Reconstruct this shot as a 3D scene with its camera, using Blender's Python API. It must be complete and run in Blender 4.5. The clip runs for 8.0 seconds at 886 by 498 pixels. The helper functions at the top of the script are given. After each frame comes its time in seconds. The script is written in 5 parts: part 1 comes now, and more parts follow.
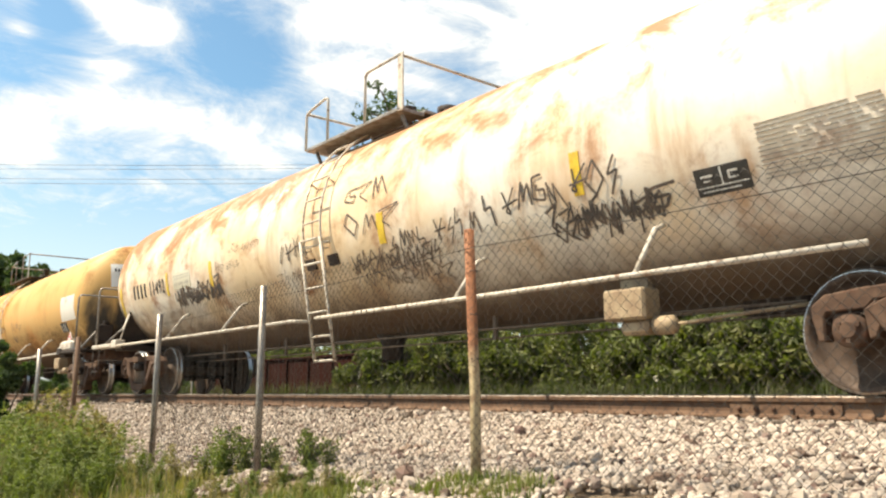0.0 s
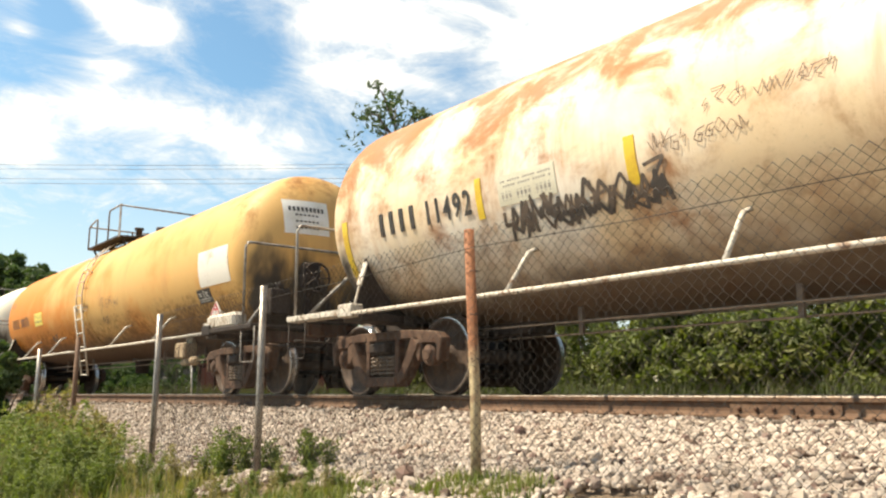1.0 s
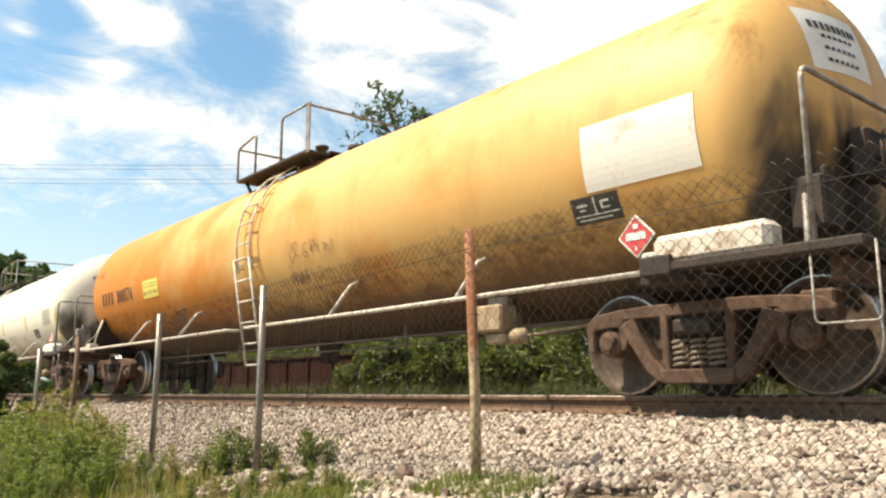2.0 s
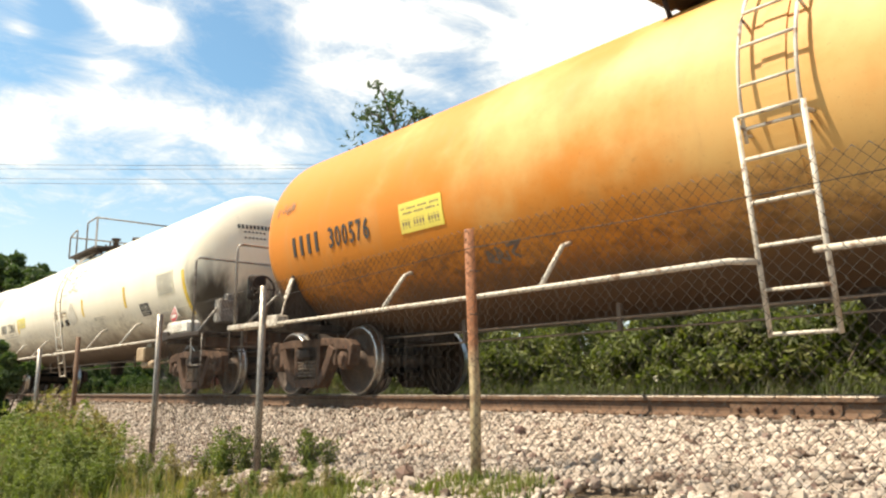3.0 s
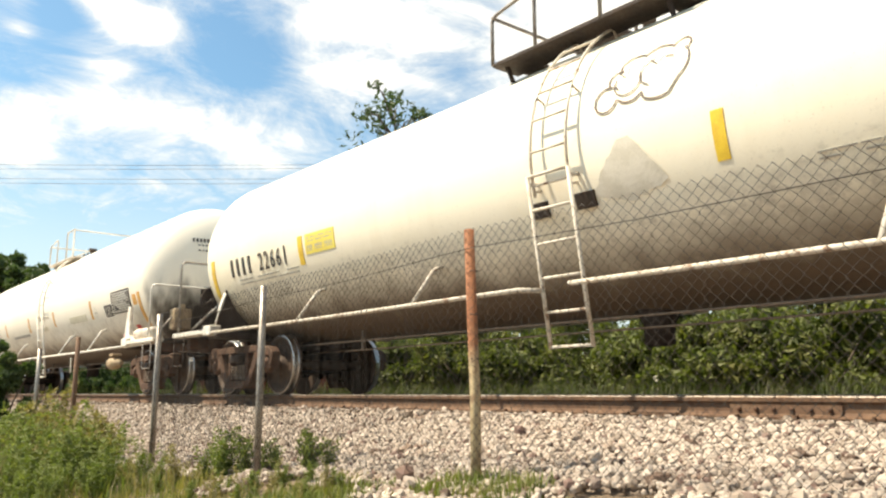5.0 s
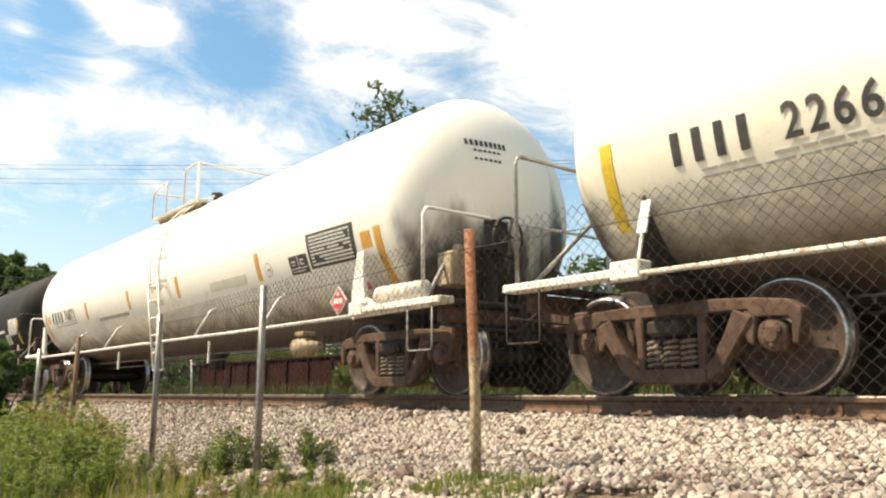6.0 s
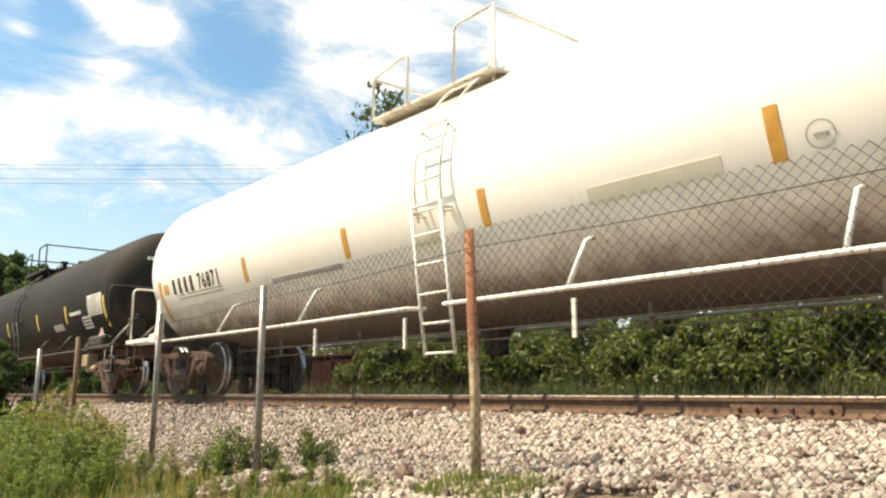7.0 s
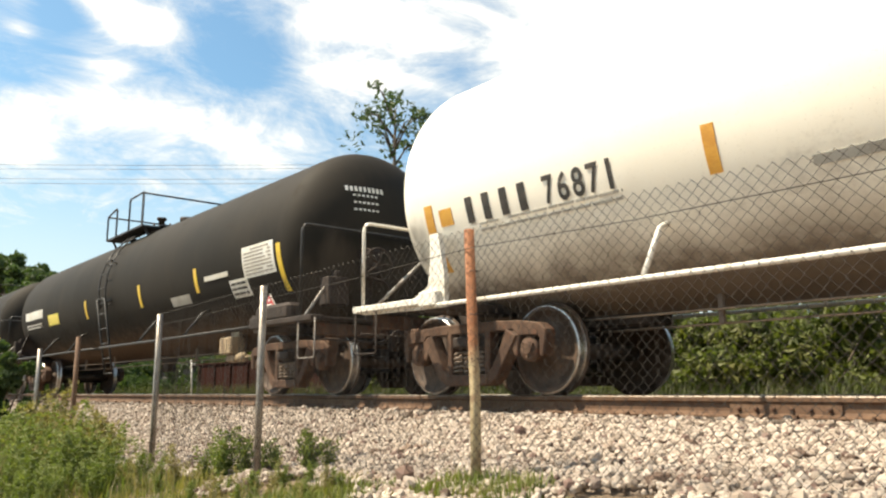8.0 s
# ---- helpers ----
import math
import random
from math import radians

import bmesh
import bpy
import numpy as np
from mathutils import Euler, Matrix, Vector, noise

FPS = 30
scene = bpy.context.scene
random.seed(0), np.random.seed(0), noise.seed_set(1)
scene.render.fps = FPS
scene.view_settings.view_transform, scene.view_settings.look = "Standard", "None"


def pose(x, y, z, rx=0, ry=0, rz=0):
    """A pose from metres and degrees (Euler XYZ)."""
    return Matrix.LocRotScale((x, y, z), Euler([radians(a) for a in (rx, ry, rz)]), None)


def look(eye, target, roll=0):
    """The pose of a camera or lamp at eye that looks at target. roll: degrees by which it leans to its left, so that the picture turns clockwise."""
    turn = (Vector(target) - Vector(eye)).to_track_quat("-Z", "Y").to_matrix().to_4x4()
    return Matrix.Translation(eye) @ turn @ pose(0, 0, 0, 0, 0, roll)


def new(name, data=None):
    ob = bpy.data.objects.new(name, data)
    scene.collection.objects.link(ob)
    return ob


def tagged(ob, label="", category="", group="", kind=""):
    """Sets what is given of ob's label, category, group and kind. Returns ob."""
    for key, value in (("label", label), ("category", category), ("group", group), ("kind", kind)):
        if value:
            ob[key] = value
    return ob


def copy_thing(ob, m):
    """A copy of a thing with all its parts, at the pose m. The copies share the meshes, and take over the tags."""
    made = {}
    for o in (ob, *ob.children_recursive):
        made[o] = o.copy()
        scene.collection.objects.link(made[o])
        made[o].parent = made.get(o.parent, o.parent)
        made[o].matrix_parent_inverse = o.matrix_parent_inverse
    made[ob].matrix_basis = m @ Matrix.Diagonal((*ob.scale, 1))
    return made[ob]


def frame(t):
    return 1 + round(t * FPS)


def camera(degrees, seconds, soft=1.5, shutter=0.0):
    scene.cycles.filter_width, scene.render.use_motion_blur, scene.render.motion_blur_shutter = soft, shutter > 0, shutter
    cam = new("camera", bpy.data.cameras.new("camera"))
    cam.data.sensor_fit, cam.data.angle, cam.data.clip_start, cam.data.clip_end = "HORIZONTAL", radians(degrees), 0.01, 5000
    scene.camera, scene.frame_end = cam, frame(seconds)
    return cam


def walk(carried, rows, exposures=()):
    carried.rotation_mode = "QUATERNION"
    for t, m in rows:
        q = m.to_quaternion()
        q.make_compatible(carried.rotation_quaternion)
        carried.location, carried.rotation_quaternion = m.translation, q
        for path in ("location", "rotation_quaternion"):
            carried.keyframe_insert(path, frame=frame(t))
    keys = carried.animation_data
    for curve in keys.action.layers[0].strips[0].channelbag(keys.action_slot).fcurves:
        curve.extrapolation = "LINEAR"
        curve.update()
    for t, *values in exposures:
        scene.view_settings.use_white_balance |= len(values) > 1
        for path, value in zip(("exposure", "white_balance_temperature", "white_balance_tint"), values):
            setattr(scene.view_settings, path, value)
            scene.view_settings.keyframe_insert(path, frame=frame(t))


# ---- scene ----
EYE = (0.0, -6.7794, 0.0475)
cam = camera(58.52, 8.0, soft=2.3)
VIEW = look(EYE, (EYE[0] - 7.5457, EYE[1] + 6.3203, EYE[2] + 1.7650), -0.21)
walk(cam, [(0.0, VIEW), (8.0, VIEW)], exposures=[(0.0, 1.03, 7300, 10), (8.0, 1.03, 7300, 10)])

# ---- world and sun ----
SUN_TO = Vector((-0.72, -0.88, 1.79)).normalized()
sun_elevation = math.asin(SUN_TO.z)
sun_azimuth = math.atan2(SUN_TO.x, SUN_TO.y)


class Graph:
    """A short way to write a node tree."""

    def __init__(self, tree):
        self.tree = tree
        tree.nodes.clear()

    def node(self, kind, **inputs):
        n = self.tree.nodes.new(kind)
        for key, value in inputs.items():
            slot = n.inputs[int(key[1:])] if key[0] == "i" and key[1:].isdigit() else n.inputs[key.replace("_", " ")]
            if isinstance(value, bpy.types.NodeSocket):
                self.tree.links.new(value, slot)
            else:
                slot.default_value = value
        return n

    def math(self, op, a, b=0.0, clamp=False):
        n = self.node("ShaderNodeMath", i0=a, i1=b)
        n.operation, n.use_clamp = op, clamp
        return n.outputs[0]

    def ramp(self, value, lo, hi, a=0.0, b=1.0, smooth=True):
        n = self.node("ShaderNodeMapRange", i0=value, i1=lo, i2=hi, i3=a, i4=b)
        n.interpolation_type = "SMOOTHSTEP" if smooth else "LINEAR"
        return n.outputs[0]

    def mix(self, fac, a, b, blend="MIX"):
        n = self.node("ShaderNodeMix")
        n.data_type, n.blend_type = "RGBA", blend
        for slot, value in ((n.inputs[0], fac), (n.inputs[6], a), (n.inputs[7], b)):
            if isinstance(value, bpy.types.NodeSocket):
                self.tree.links.new(value, slot)
            else:
                slot.default_value = value
        return n.outputs[2]

    def noise(self, vector, scale, detail=4.0, rough=0.55, distortion=0.0):
        n = self.node("ShaderNodeTexNoise", Scale=scale, Detail=detail, Roughness=rough, Distortion=distortion)
        if vector is not None:
            self.tree.links.new(vector, n.inputs["Vector"])
        return n.outputs["Fac"]

    def scaled(self, vector, x, y, z):
        n = self.node("ShaderNodeVectorMath", i0=vector, i1=(x, y, z))
        n.operation = "MULTIPLY"
        return n.outputs[0]


def rgb(r, g, b):
    return (r, g, b, 1.0)


def build_world():
    world = bpy.data.worlds.new("summer_sky")
    scene.world = world
    world.use_nodes = True
    g = Graph(world.node_tree)
    sky = g.node("ShaderNodeTexSky")
    sky.sky_type, sky.sun_disc, sky.sun_elevation, sky.sun_rotation = "NISHITA", False, sun_elevation, sun_azimuth
    sky.air_density, sky.dust_density, sky.ozone_density = 1.0, 1.6, 1.2
    co = g.node("ShaderNodeTexCoord").outputs["Generated"]
    sep = g.node("ShaderNodeSeparateXYZ", Vector=co).outputs
    # clouds lie on a flat layer: the direction divided by its height
    high = g.math("ADD", g.math("MAXIMUM", sep[2], 0.0), 0.16)
    flat = g.node("ShaderNodeCombineXYZ", X=g.math("DIVIDE", sep[0], high), Y=g.math("DIVIDE", sep[1], high), Z=0.0).outputs[0]
    billow = g.noise(flat, 3.2, 9.0, 0.70, 0.9)
    wisp = g.noise(g.scaled(flat, 1.0, 0.5, 1.0), 9.0, 7.0, 0.68, 0.6)
    drift = g.noise(flat, 0.9, 4.0, 0.55)
    cover = g.math("ADD", g.math("MULTIPLY", drift, 0.6), 0.09)
    # the larger clouds: bearing, height above the horizon, width, depth (degrees) and weight
    bearing = g.math("MULTIPLY", g.math("ARCTAN2", sep[0], sep[1]), 57.2958)
    height = g.math("MULTIPLY", g.math("ARCSINE", sep[2]), 57.2958)
    for az, el, wide, deep, weight in CLOUDS:
        a = g.math("DIVIDE", g.math("SUBTRACT", bearing, az), wide)
        b = g.math("DIVIDE", g.math("SUBTRACT", height, el), deep)
        d = g.math("SQRT", g.math("ADD", g.math("MULTIPLY", a, a), g.math("MULTIPLY", b, b)))
        cover = g.math("ADD", cover, g.ramp(d, 0.0, 1.7, weight * 0.72, 0.0))
    cover = g.math("ADD", cover, g.math("MULTIPLY", g.math("SUBTRACT", billow, 0.5), 1.25))
    cover = g.math("ADD", cover, g.math("MULTIPLY", g.math("SUBTRACT", wisp, 0.5), 0.55))
    cloud = g.ramp(cover, 0.18, 0.92)
    haze = g.ramp(sep[2], 0.0, 0.36, 0.66, 0.0)
    cloud = g.math("MAXIMUM", cloud, haze)
    white = g.mix(g.ramp(cover, 0.5, 1.0), rgb(7.1, 7.6, 8.0), rgb(10.6, 10.6, 10.2))
    blue = g.mix(1.0, sky.outputs[0], rgb(0.94, 1.36, 1.46), "MULTIPLY")
    back = g.node("ShaderNodeBackground", Color=g.mix(cloud, blue, white), Strength=0.070)
    g.node("ShaderNodeOutputWorld", Surface=back.outputs[0])


# clouds seen above the train, and the bright bank over its front half
CLOUDS = [
    (-74.8, 25.6, 2.4, 1.3, 0.75), (-72.8, 24.0, 1.9, 1.2, 0.75), (-70.9, 24.8, 1.3, 1.2, 0.60), (-74.1, 21.5, 1.7, 0.8, 0.60), (-79.4, 16.8, 2.6, 1.0, 0.60), (-79.6, 15.2, 2.0, 0.8, 0.50),
    (-54.6, 26.6, 5.6, 2.0, 0.70), (-52.2, 24.9, 3.6, 1.3, 0.50), (-58.4, 25.8, 3.0, 1.1, 0.40), (-57.1, 22.4, 5.2, 1.2, 0.48), (-79.8, 22.7, 1.1, 0.6, 0.35),
    (-73.0, 18.8, 6.6, 2.2, 0.38), (-68.0, 17.6, 5.0, 1.8, 0.34), (-62.0, 16.6, 4.0, 1.6, 0.26), (-71.0, 13.8, 12.0, 2.4, 0.16), (-60.6, 19.8, 5.0, 1.6, 0.18), (-40.7, 24.6, 7.0, 6.0, 0.75), (-27.0, 22.8, 10.6, 9.0, 0.75),
    (-65.1, 23.4, 3.6, 1.5, -0.42), (-78.7, 20.2, 2.6, 1.0, -0.35), (-66.3, 25.8, 1.5, 1.0, -0.20), (-63.4, 21.6, 3.0, 1.0, -0.25), (-48.4, 22.9, 2.4, 1.2, -0.30), (-77.6, 24.4, 1.6, 1.8, -0.55), (-68.2, 16.5, 2.0, 0.7, -0.15),
]
build_world()
sun = new("sun", bpy.data.lights.new("sun", "SUN"))
sun.data.energy, sun.data.angle, sun.data.color = 4.6, radians(0.55), (1.0, 0.91, 0.77)
sun.matrix_world = look((0, 0, 40), Vector((0, 0, 40)) - SUN_TO)

# ---- materials ----
MATS = {}


def material(name):
    m = bpy.data.materials.new(name)
    m.use_nodes = True
    MATS[name] = m
    return m, Graph(m.node_tree)


def finish(g, color, rough, metal=0.0, bump=None, strength=0.3, distance=0.01, spec=0.5):
    kw = dict(Base_Color=color, Roughness=rough, Metallic=metal, Specular_IOR_Level=spec)
    if bump is not None:
        kw["Normal"] = g.node("ShaderNodeBump", Strength=strength, Distance=distance, Height=bump).outputs[0]
    p = g.node("ShaderNodeBsdfPrincipled", **kw)
    g.node("ShaderNodeOutputMaterial", Surface=p.outputs[0])


def worn(name, base, second, scale=6.0, rough=0.6, metal=0.0, fine=60.0, lo=0.4, hi=0.65, bump=0.3, third=None, spec=0.5):
    """A surface of two or three colours that mingle at two scales."""
    m, g = material(name)
    co = g.node("ShaderNodeTexCoord").outputs["Object"]
    a = g.noise(co, scale, 6.0, 0.6)
    b = g.noise(co, fine, 4.0, 0.6)
    mask = g.ramp(g.math("ADD", a, g.math("MULTIPLY", g.math("SUBTRACT", b, 0.5), 0.25)), lo, hi)
    color = g.mix(mask, rgb(*base), rgb(*second))
    if third:
        color = g.mix(g.ramp(g.noise(co, scale * 2.3, 5.0), 0.56, 0.68), color, rgb(*third))
    color = g.mix(g.math("MULTIPLY", b, 0.35), color, rgb(*[v * 0.45 for v in base]))
    finish(g, color, g.ramp(b, 0.3, 0.7, max(rough - 0.12, 0.05), min(rough + 0.12, 1.0)), metal, b, bump, 0.004, spec)
    return m


def tank_paint(name, paint, tint, rust, grime, rust_top, streaks, grime_shade_amount, seed, rough=0.42, lean=0.0):
    """Tank paint: blotches, rust that runs down from the crown, road grime thrown up in speckles, belly shade put into
    the colour.
    """
    m, g = material(name)
    co = g.node("ShaderNodeTexCoord").outputs["Object"]
    length = g.node("ShaderNodeSeparateXYZ", Vector=co).outputs[0]
    along = g.math("ABSOLUTE", length)
    co = g.node("ShaderNodeVectorMath", i0=co, i1=(seed * 7.3, seed * 2.1, 0.0)).outputs[0]
    z = g.node("ShaderNodeSeparateXYZ", Vector=co).outputs[2]
    blotch = g.math("ADD", g.math("MULTIPLY", g.noise(co, 0.9, 5.0, 0.6), 0.5), g.math("MULTIPLY", g.noise(co, 0.22, 3.0, 0.5), 0.5))
    blotch = g.math("ADD", blotch, g.math("MULTIPLY", length, lean))
    color = g.mix(g.ramp(blotch, 0.40, 0.62), rgb(*paint), rgb(*tint))
    # rust blotches on the crown, runs below them
    run = g.noise(g.scaled(co, 2.6, 2.6, 0.32), 1.0, 6.0, 0.62)
    patch = g.noise(co, 1.5, 7.0, 0.68, 0.4)
    crown = g.math("ADD", g.ramp(z, 2.3, 3.7, 0.0, 0.22, False), g.math("MULTIPLY", length, lean * 0.5))
    rust_mask = g.math("MULTIPLY", g.ramp(g.math("ADD", patch, crown), rust_top - 0.04, rust_top + 0.24), 0.85)
    run_mask = g.math("MULTIPLY", g.ramp(run, 0.50, 0.74), streaks)
    color = g.mix(run_mask, color, g.mix(0.5, rgb(*rust), rgb(*tint)))
    color = g.mix(rust_mask, color, g.mix(g.noise(co, 14.0, 5.0), rgb(*rust), rgb(*[v * 0.5 for v in rust])))
    # thrown-up grime in speckles, uneven upper edge; belly shade is painted in with it
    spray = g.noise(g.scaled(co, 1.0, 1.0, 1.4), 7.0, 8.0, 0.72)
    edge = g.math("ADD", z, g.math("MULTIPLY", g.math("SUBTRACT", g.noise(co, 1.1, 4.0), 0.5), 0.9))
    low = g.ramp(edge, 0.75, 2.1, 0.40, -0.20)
    grime_shade_mask = g.math("MULTIPLY", g.ramp(g.math("ADD", spray, low), 0.42, 0.84), grime_shade_amount)
    color = g.mix(grime_shade_mask, color, rgb(*grime))
    # brown splash with a ragged edge, darkened to paint the belly's shade as well
    lap = g.math("ADD", z, g.math("ADD", g.math("MULTIPLY", g.math("SUBTRACT", g.noise(co, 2.3, 6.0, 0.65), 0.5), 0.55), g.math("MULTIPLY", g.math("SUBTRACT", spray, 0.5), 0.5)))
    splash_shade = g.ramp(lap, 0.98, 1.42, 0.88, 0.0)
    color = g.mix(splash_shade, color, g.mix(g.noise(co, 6.0, 5.0), rgb(0.060, 0.036, 0.022), rgb(0.12, 0.075, 0.045)))
    # soot blown against the dished ends, in upright smears
    smear = g.noise(g.scaled(co, 1.0, 1.7, 0.55), 1.3, 3.5, 0.55, 0.3)
    soot = g.math("MULTIPLY", g.ramp(along, 7.45, 8.05), g.ramp(z, 1.2, 2.9, 0.42, -0.10))
    soot_mask = g.math("MULTIPLY", g.ramp(g.math("ADD", smear, soot), 0.56, 0.90), g.ramp(along, 7.45, 7.75))
    color = g.mix(soot_mask, color, rgb(0.05, 0.04, 0.03))
    fleck = g.noise(co, 55.0, 3.0)
    color = g.mix(g.ramp(fleck, 0.62, 0.75, 0.0, 0.3), color, rgb(*grime))
    rr = g.math("ADD", g.math("MULTIPLY", g.math("MAXIMUM", rust_mask, grime_shade_mask), 0.4), rough, True)
    dent = g.math("ADD", g.noise(co, 1.4, 2.0), g.math("MULTIPLY", fleck, 0.05))
    finish(g, color, rr, 0.0, dent, 0.22, 0.02, 0.35 if paint[0] > 0.1 else 0.18)
    return m


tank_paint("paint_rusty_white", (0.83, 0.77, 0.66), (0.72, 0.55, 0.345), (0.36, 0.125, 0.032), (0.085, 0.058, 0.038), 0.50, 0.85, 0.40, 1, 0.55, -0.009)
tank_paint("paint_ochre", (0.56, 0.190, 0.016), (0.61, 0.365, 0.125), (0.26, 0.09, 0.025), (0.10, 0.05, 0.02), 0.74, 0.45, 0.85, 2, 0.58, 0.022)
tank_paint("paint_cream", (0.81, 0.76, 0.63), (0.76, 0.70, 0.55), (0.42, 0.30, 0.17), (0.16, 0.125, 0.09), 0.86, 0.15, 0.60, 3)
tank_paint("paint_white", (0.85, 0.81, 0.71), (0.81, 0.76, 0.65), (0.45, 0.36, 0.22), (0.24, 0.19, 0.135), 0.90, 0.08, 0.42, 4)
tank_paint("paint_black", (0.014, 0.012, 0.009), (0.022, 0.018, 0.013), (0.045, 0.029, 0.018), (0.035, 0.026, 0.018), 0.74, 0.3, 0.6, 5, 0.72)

worn("truck_steel", (0.075, 0.042, 0.028), (0.14, 0.085, 0.057), 5.0, 0.85, 0.0, 40, third=(0.12, 0.055, 0.033), spec=0.3)
worn("spring_steel", (0.15, 0.11, 0.08), (0.22, 0.16, 0.115), 9.0, 0.7, 0.0, 40)
worn("dark_steel", (0.028, 0.018, 0.013), (0.05, 0.032, 0.022), 4.0, 0.8, 0.0, 30)
worn("black_steel", (0.02, 0.02, 0.02), (0.04, 0.035, 0.03), 4.0, 0.6)
worn("wheel_steel", (0.060, 0.036, 0.023), (0.10, 0.062, 0.040), 8.0, 0.75, 0.0, 50)
worn("tread_steel", (0.62, 0.60, 0.57), (0.50, 0.47, 0.44), 9.0, 0.34, 1.0, 60, bump=0.1)
worn("pale_paint", (0.62, 0.56, 0.47), (0.42, 0.34, 0.25), 5.0, 0.6, 0.0, 45, 0.5, 0.68, third=(0.25, 0.14, 0.08))
worn("dull_white_paint", (0.78, 0.74, 0.66), (0.55, 0.47, 0.36), 3.0, 0.55, 0.0, 40, 0.52, 0.7)
worn("grey_pipe", (0.34, 0.32, 0.29), (0.20, 0.16, 0.13), 7.0, 0.55, 0.2, 60)
worn("galvanised", (0.36, 0.33, 0.29), (0.24, 0.20, 0.17), 14.0, 0.45, 0.7, 90)
worn("rusty_post", (0.17, 0.095, 0.055), (0.12, 0.065, 0.04), 4.0, 0.8, 0.1, 80, third=(0.22, 0.13, 0.075))
worn("wire", (0.050, 0.042, 0.035), (0.034, 0.026, 0.02), 20.0, 0.7, 0.0, 120)
worn("rail_rust", (0.115, 0.062, 0.034), (0.165, 0.095, 0.055), 6.0, 0.85, 0.0, 60, third=(0.08, 0.038, 0.02))
worn("rail_head", (0.40, 0.36, 0.32), (0.27, 0.20, 0.15), 5.0, 0.35, 0.8, 60)
worn("sleeper_wood", (0.10, 0.075, 0.055), (0.17, 0.13, 0.10), 9.0, 0.9, 0.0, 70)
worn("letter_black", (0.035, 0.033, 0.03), (0.07, 0.06, 0.05), 9.0, 0.6)
worn("spray_black", (0.075, 0.06, 0.05), (0.17, 0.12, 0.085), 7.0, 0.7)
worn("spray_brown", (0.15, 0.10, 0.07), (0.26, 0.18, 0.12), 5.0, 0.7)
worn("spray_grey", (0.27, 0.25, 0.22), (0.42, 0.38, 0.32), 5.0, 0.7)
worn("tape_yellow", (0.80, 0.56, 0.05), (0.66, 0.40, 0.04), 5.0, 0.4)
worn("tape_orange", (0.72, 0.38, 0.07), (0.60, 0.28, 0.05), 5.0, 0.4)
worn("panel_yellow", (0.82, 0.70, 0.12), (0.74, 0.60, 0.12), 3.0, 0.45)
worn("panel_white", (0.80, 0.78, 0.72), (0.70, 0.66, 0.56), 3.0, 0.5)
worn("panel_pale", (0.70, 0.66, 0.52), (0.62, 0.58, 0.44), 3.0, 0.5)
worn("dust_run", (0.66, 0.62, 0.53), (0.56, 0.52, 0.43), 5.0, 0.6)
worn("panel_grey", (0.45, 0.43, 0.38), (0.36, 0.33, 0.28), 3.0, 0.6)
worn("placard_red", (0.62, 0.06, 0.06), (0.48, 0.05, 0.05), 6.0, 0.45)
worn("valve_box", (0.42, 0.32, 0.20), (0.28, 0.19, 0.115), 4.0, 0.7)
worn("soil", (0.15, 0.105, 0.068), (0.24, 0.175, 0.12), 2.0, 0.95, 0.0, 25, bump=0.8, third=(0.10, 0.11, 0.05))
worn("ballast_bed", (0.26, 0.21, 0.17), (0.14, 0.105, 0.08), 18.0, 0.95, 0.0, 70, 0.45, 0.6, bump=1.0)
worn("red_box", (0.036, 0.011, 0.008), (0.028, 0.010, 0.007), 1.2, 0.9, 0.0, 20, third=(0.032, 0.014, 0.010), spec=0.08)
worn("brown_rock", (0.115, 0.072, 0.05), (0.19, 0.125, 0.09), 4.0, 0.95, 0.0, 30, bump=0.8)
worn("grey_wall", (0.20, 0.20, 0.19), (0.14, 0.14, 0.135), 1.5, 0.85, 0.0, 25)
worn("bark", (0.11, 0.085, 0.065), (0.19, 0.155, 0.12), 8.0, 0.95, 0.0, 50, bump=0.9)
worn("cable", (0.20, 0.22, 0.25), (0.26, 0.28, 0.31), 1.0, 0.7)


def island_stone():
    m, g = material("stone")
    co = g.node("ShaderNodeTexCoord").outputs["Object"]
    pick = g.node("ShaderNodeNewGeometry").outputs["Random Per Island"]
    any_ob = g.node("ShaderNodeObjectInfo").outputs["Random"]
    r = g.math("FRACT", g.math("ADD", pick, any_ob))
    color = g.mix(g.ramp(r, 0.0, 0.75), rgb(0.255, 0.200, 0.155), rgb(0.48, 0.405, 0.335))
    color = g.mix(g.ramp(r, 0.90, 0.93), color, rgb(0.16, 0.10, 0.08))
    b = g.noise(co, 42.0, 5.0, 0.65)
    color = g.mix(g.ramp(b, 0.5, 0.75, 0.0, 0.5), color, rgb(0.22, 0.18, 0.14))
    litter = g.ramp(g.noise(co, 1.7, 5.0, 0.6), 0.60, 0.70, 0.0, 0.75)
    color = g.mix(litter, color, rgb(0.20, 0.12, 0.075))
    finish(g, color, 0.9, 0.0, b, 0.5, 0.006)


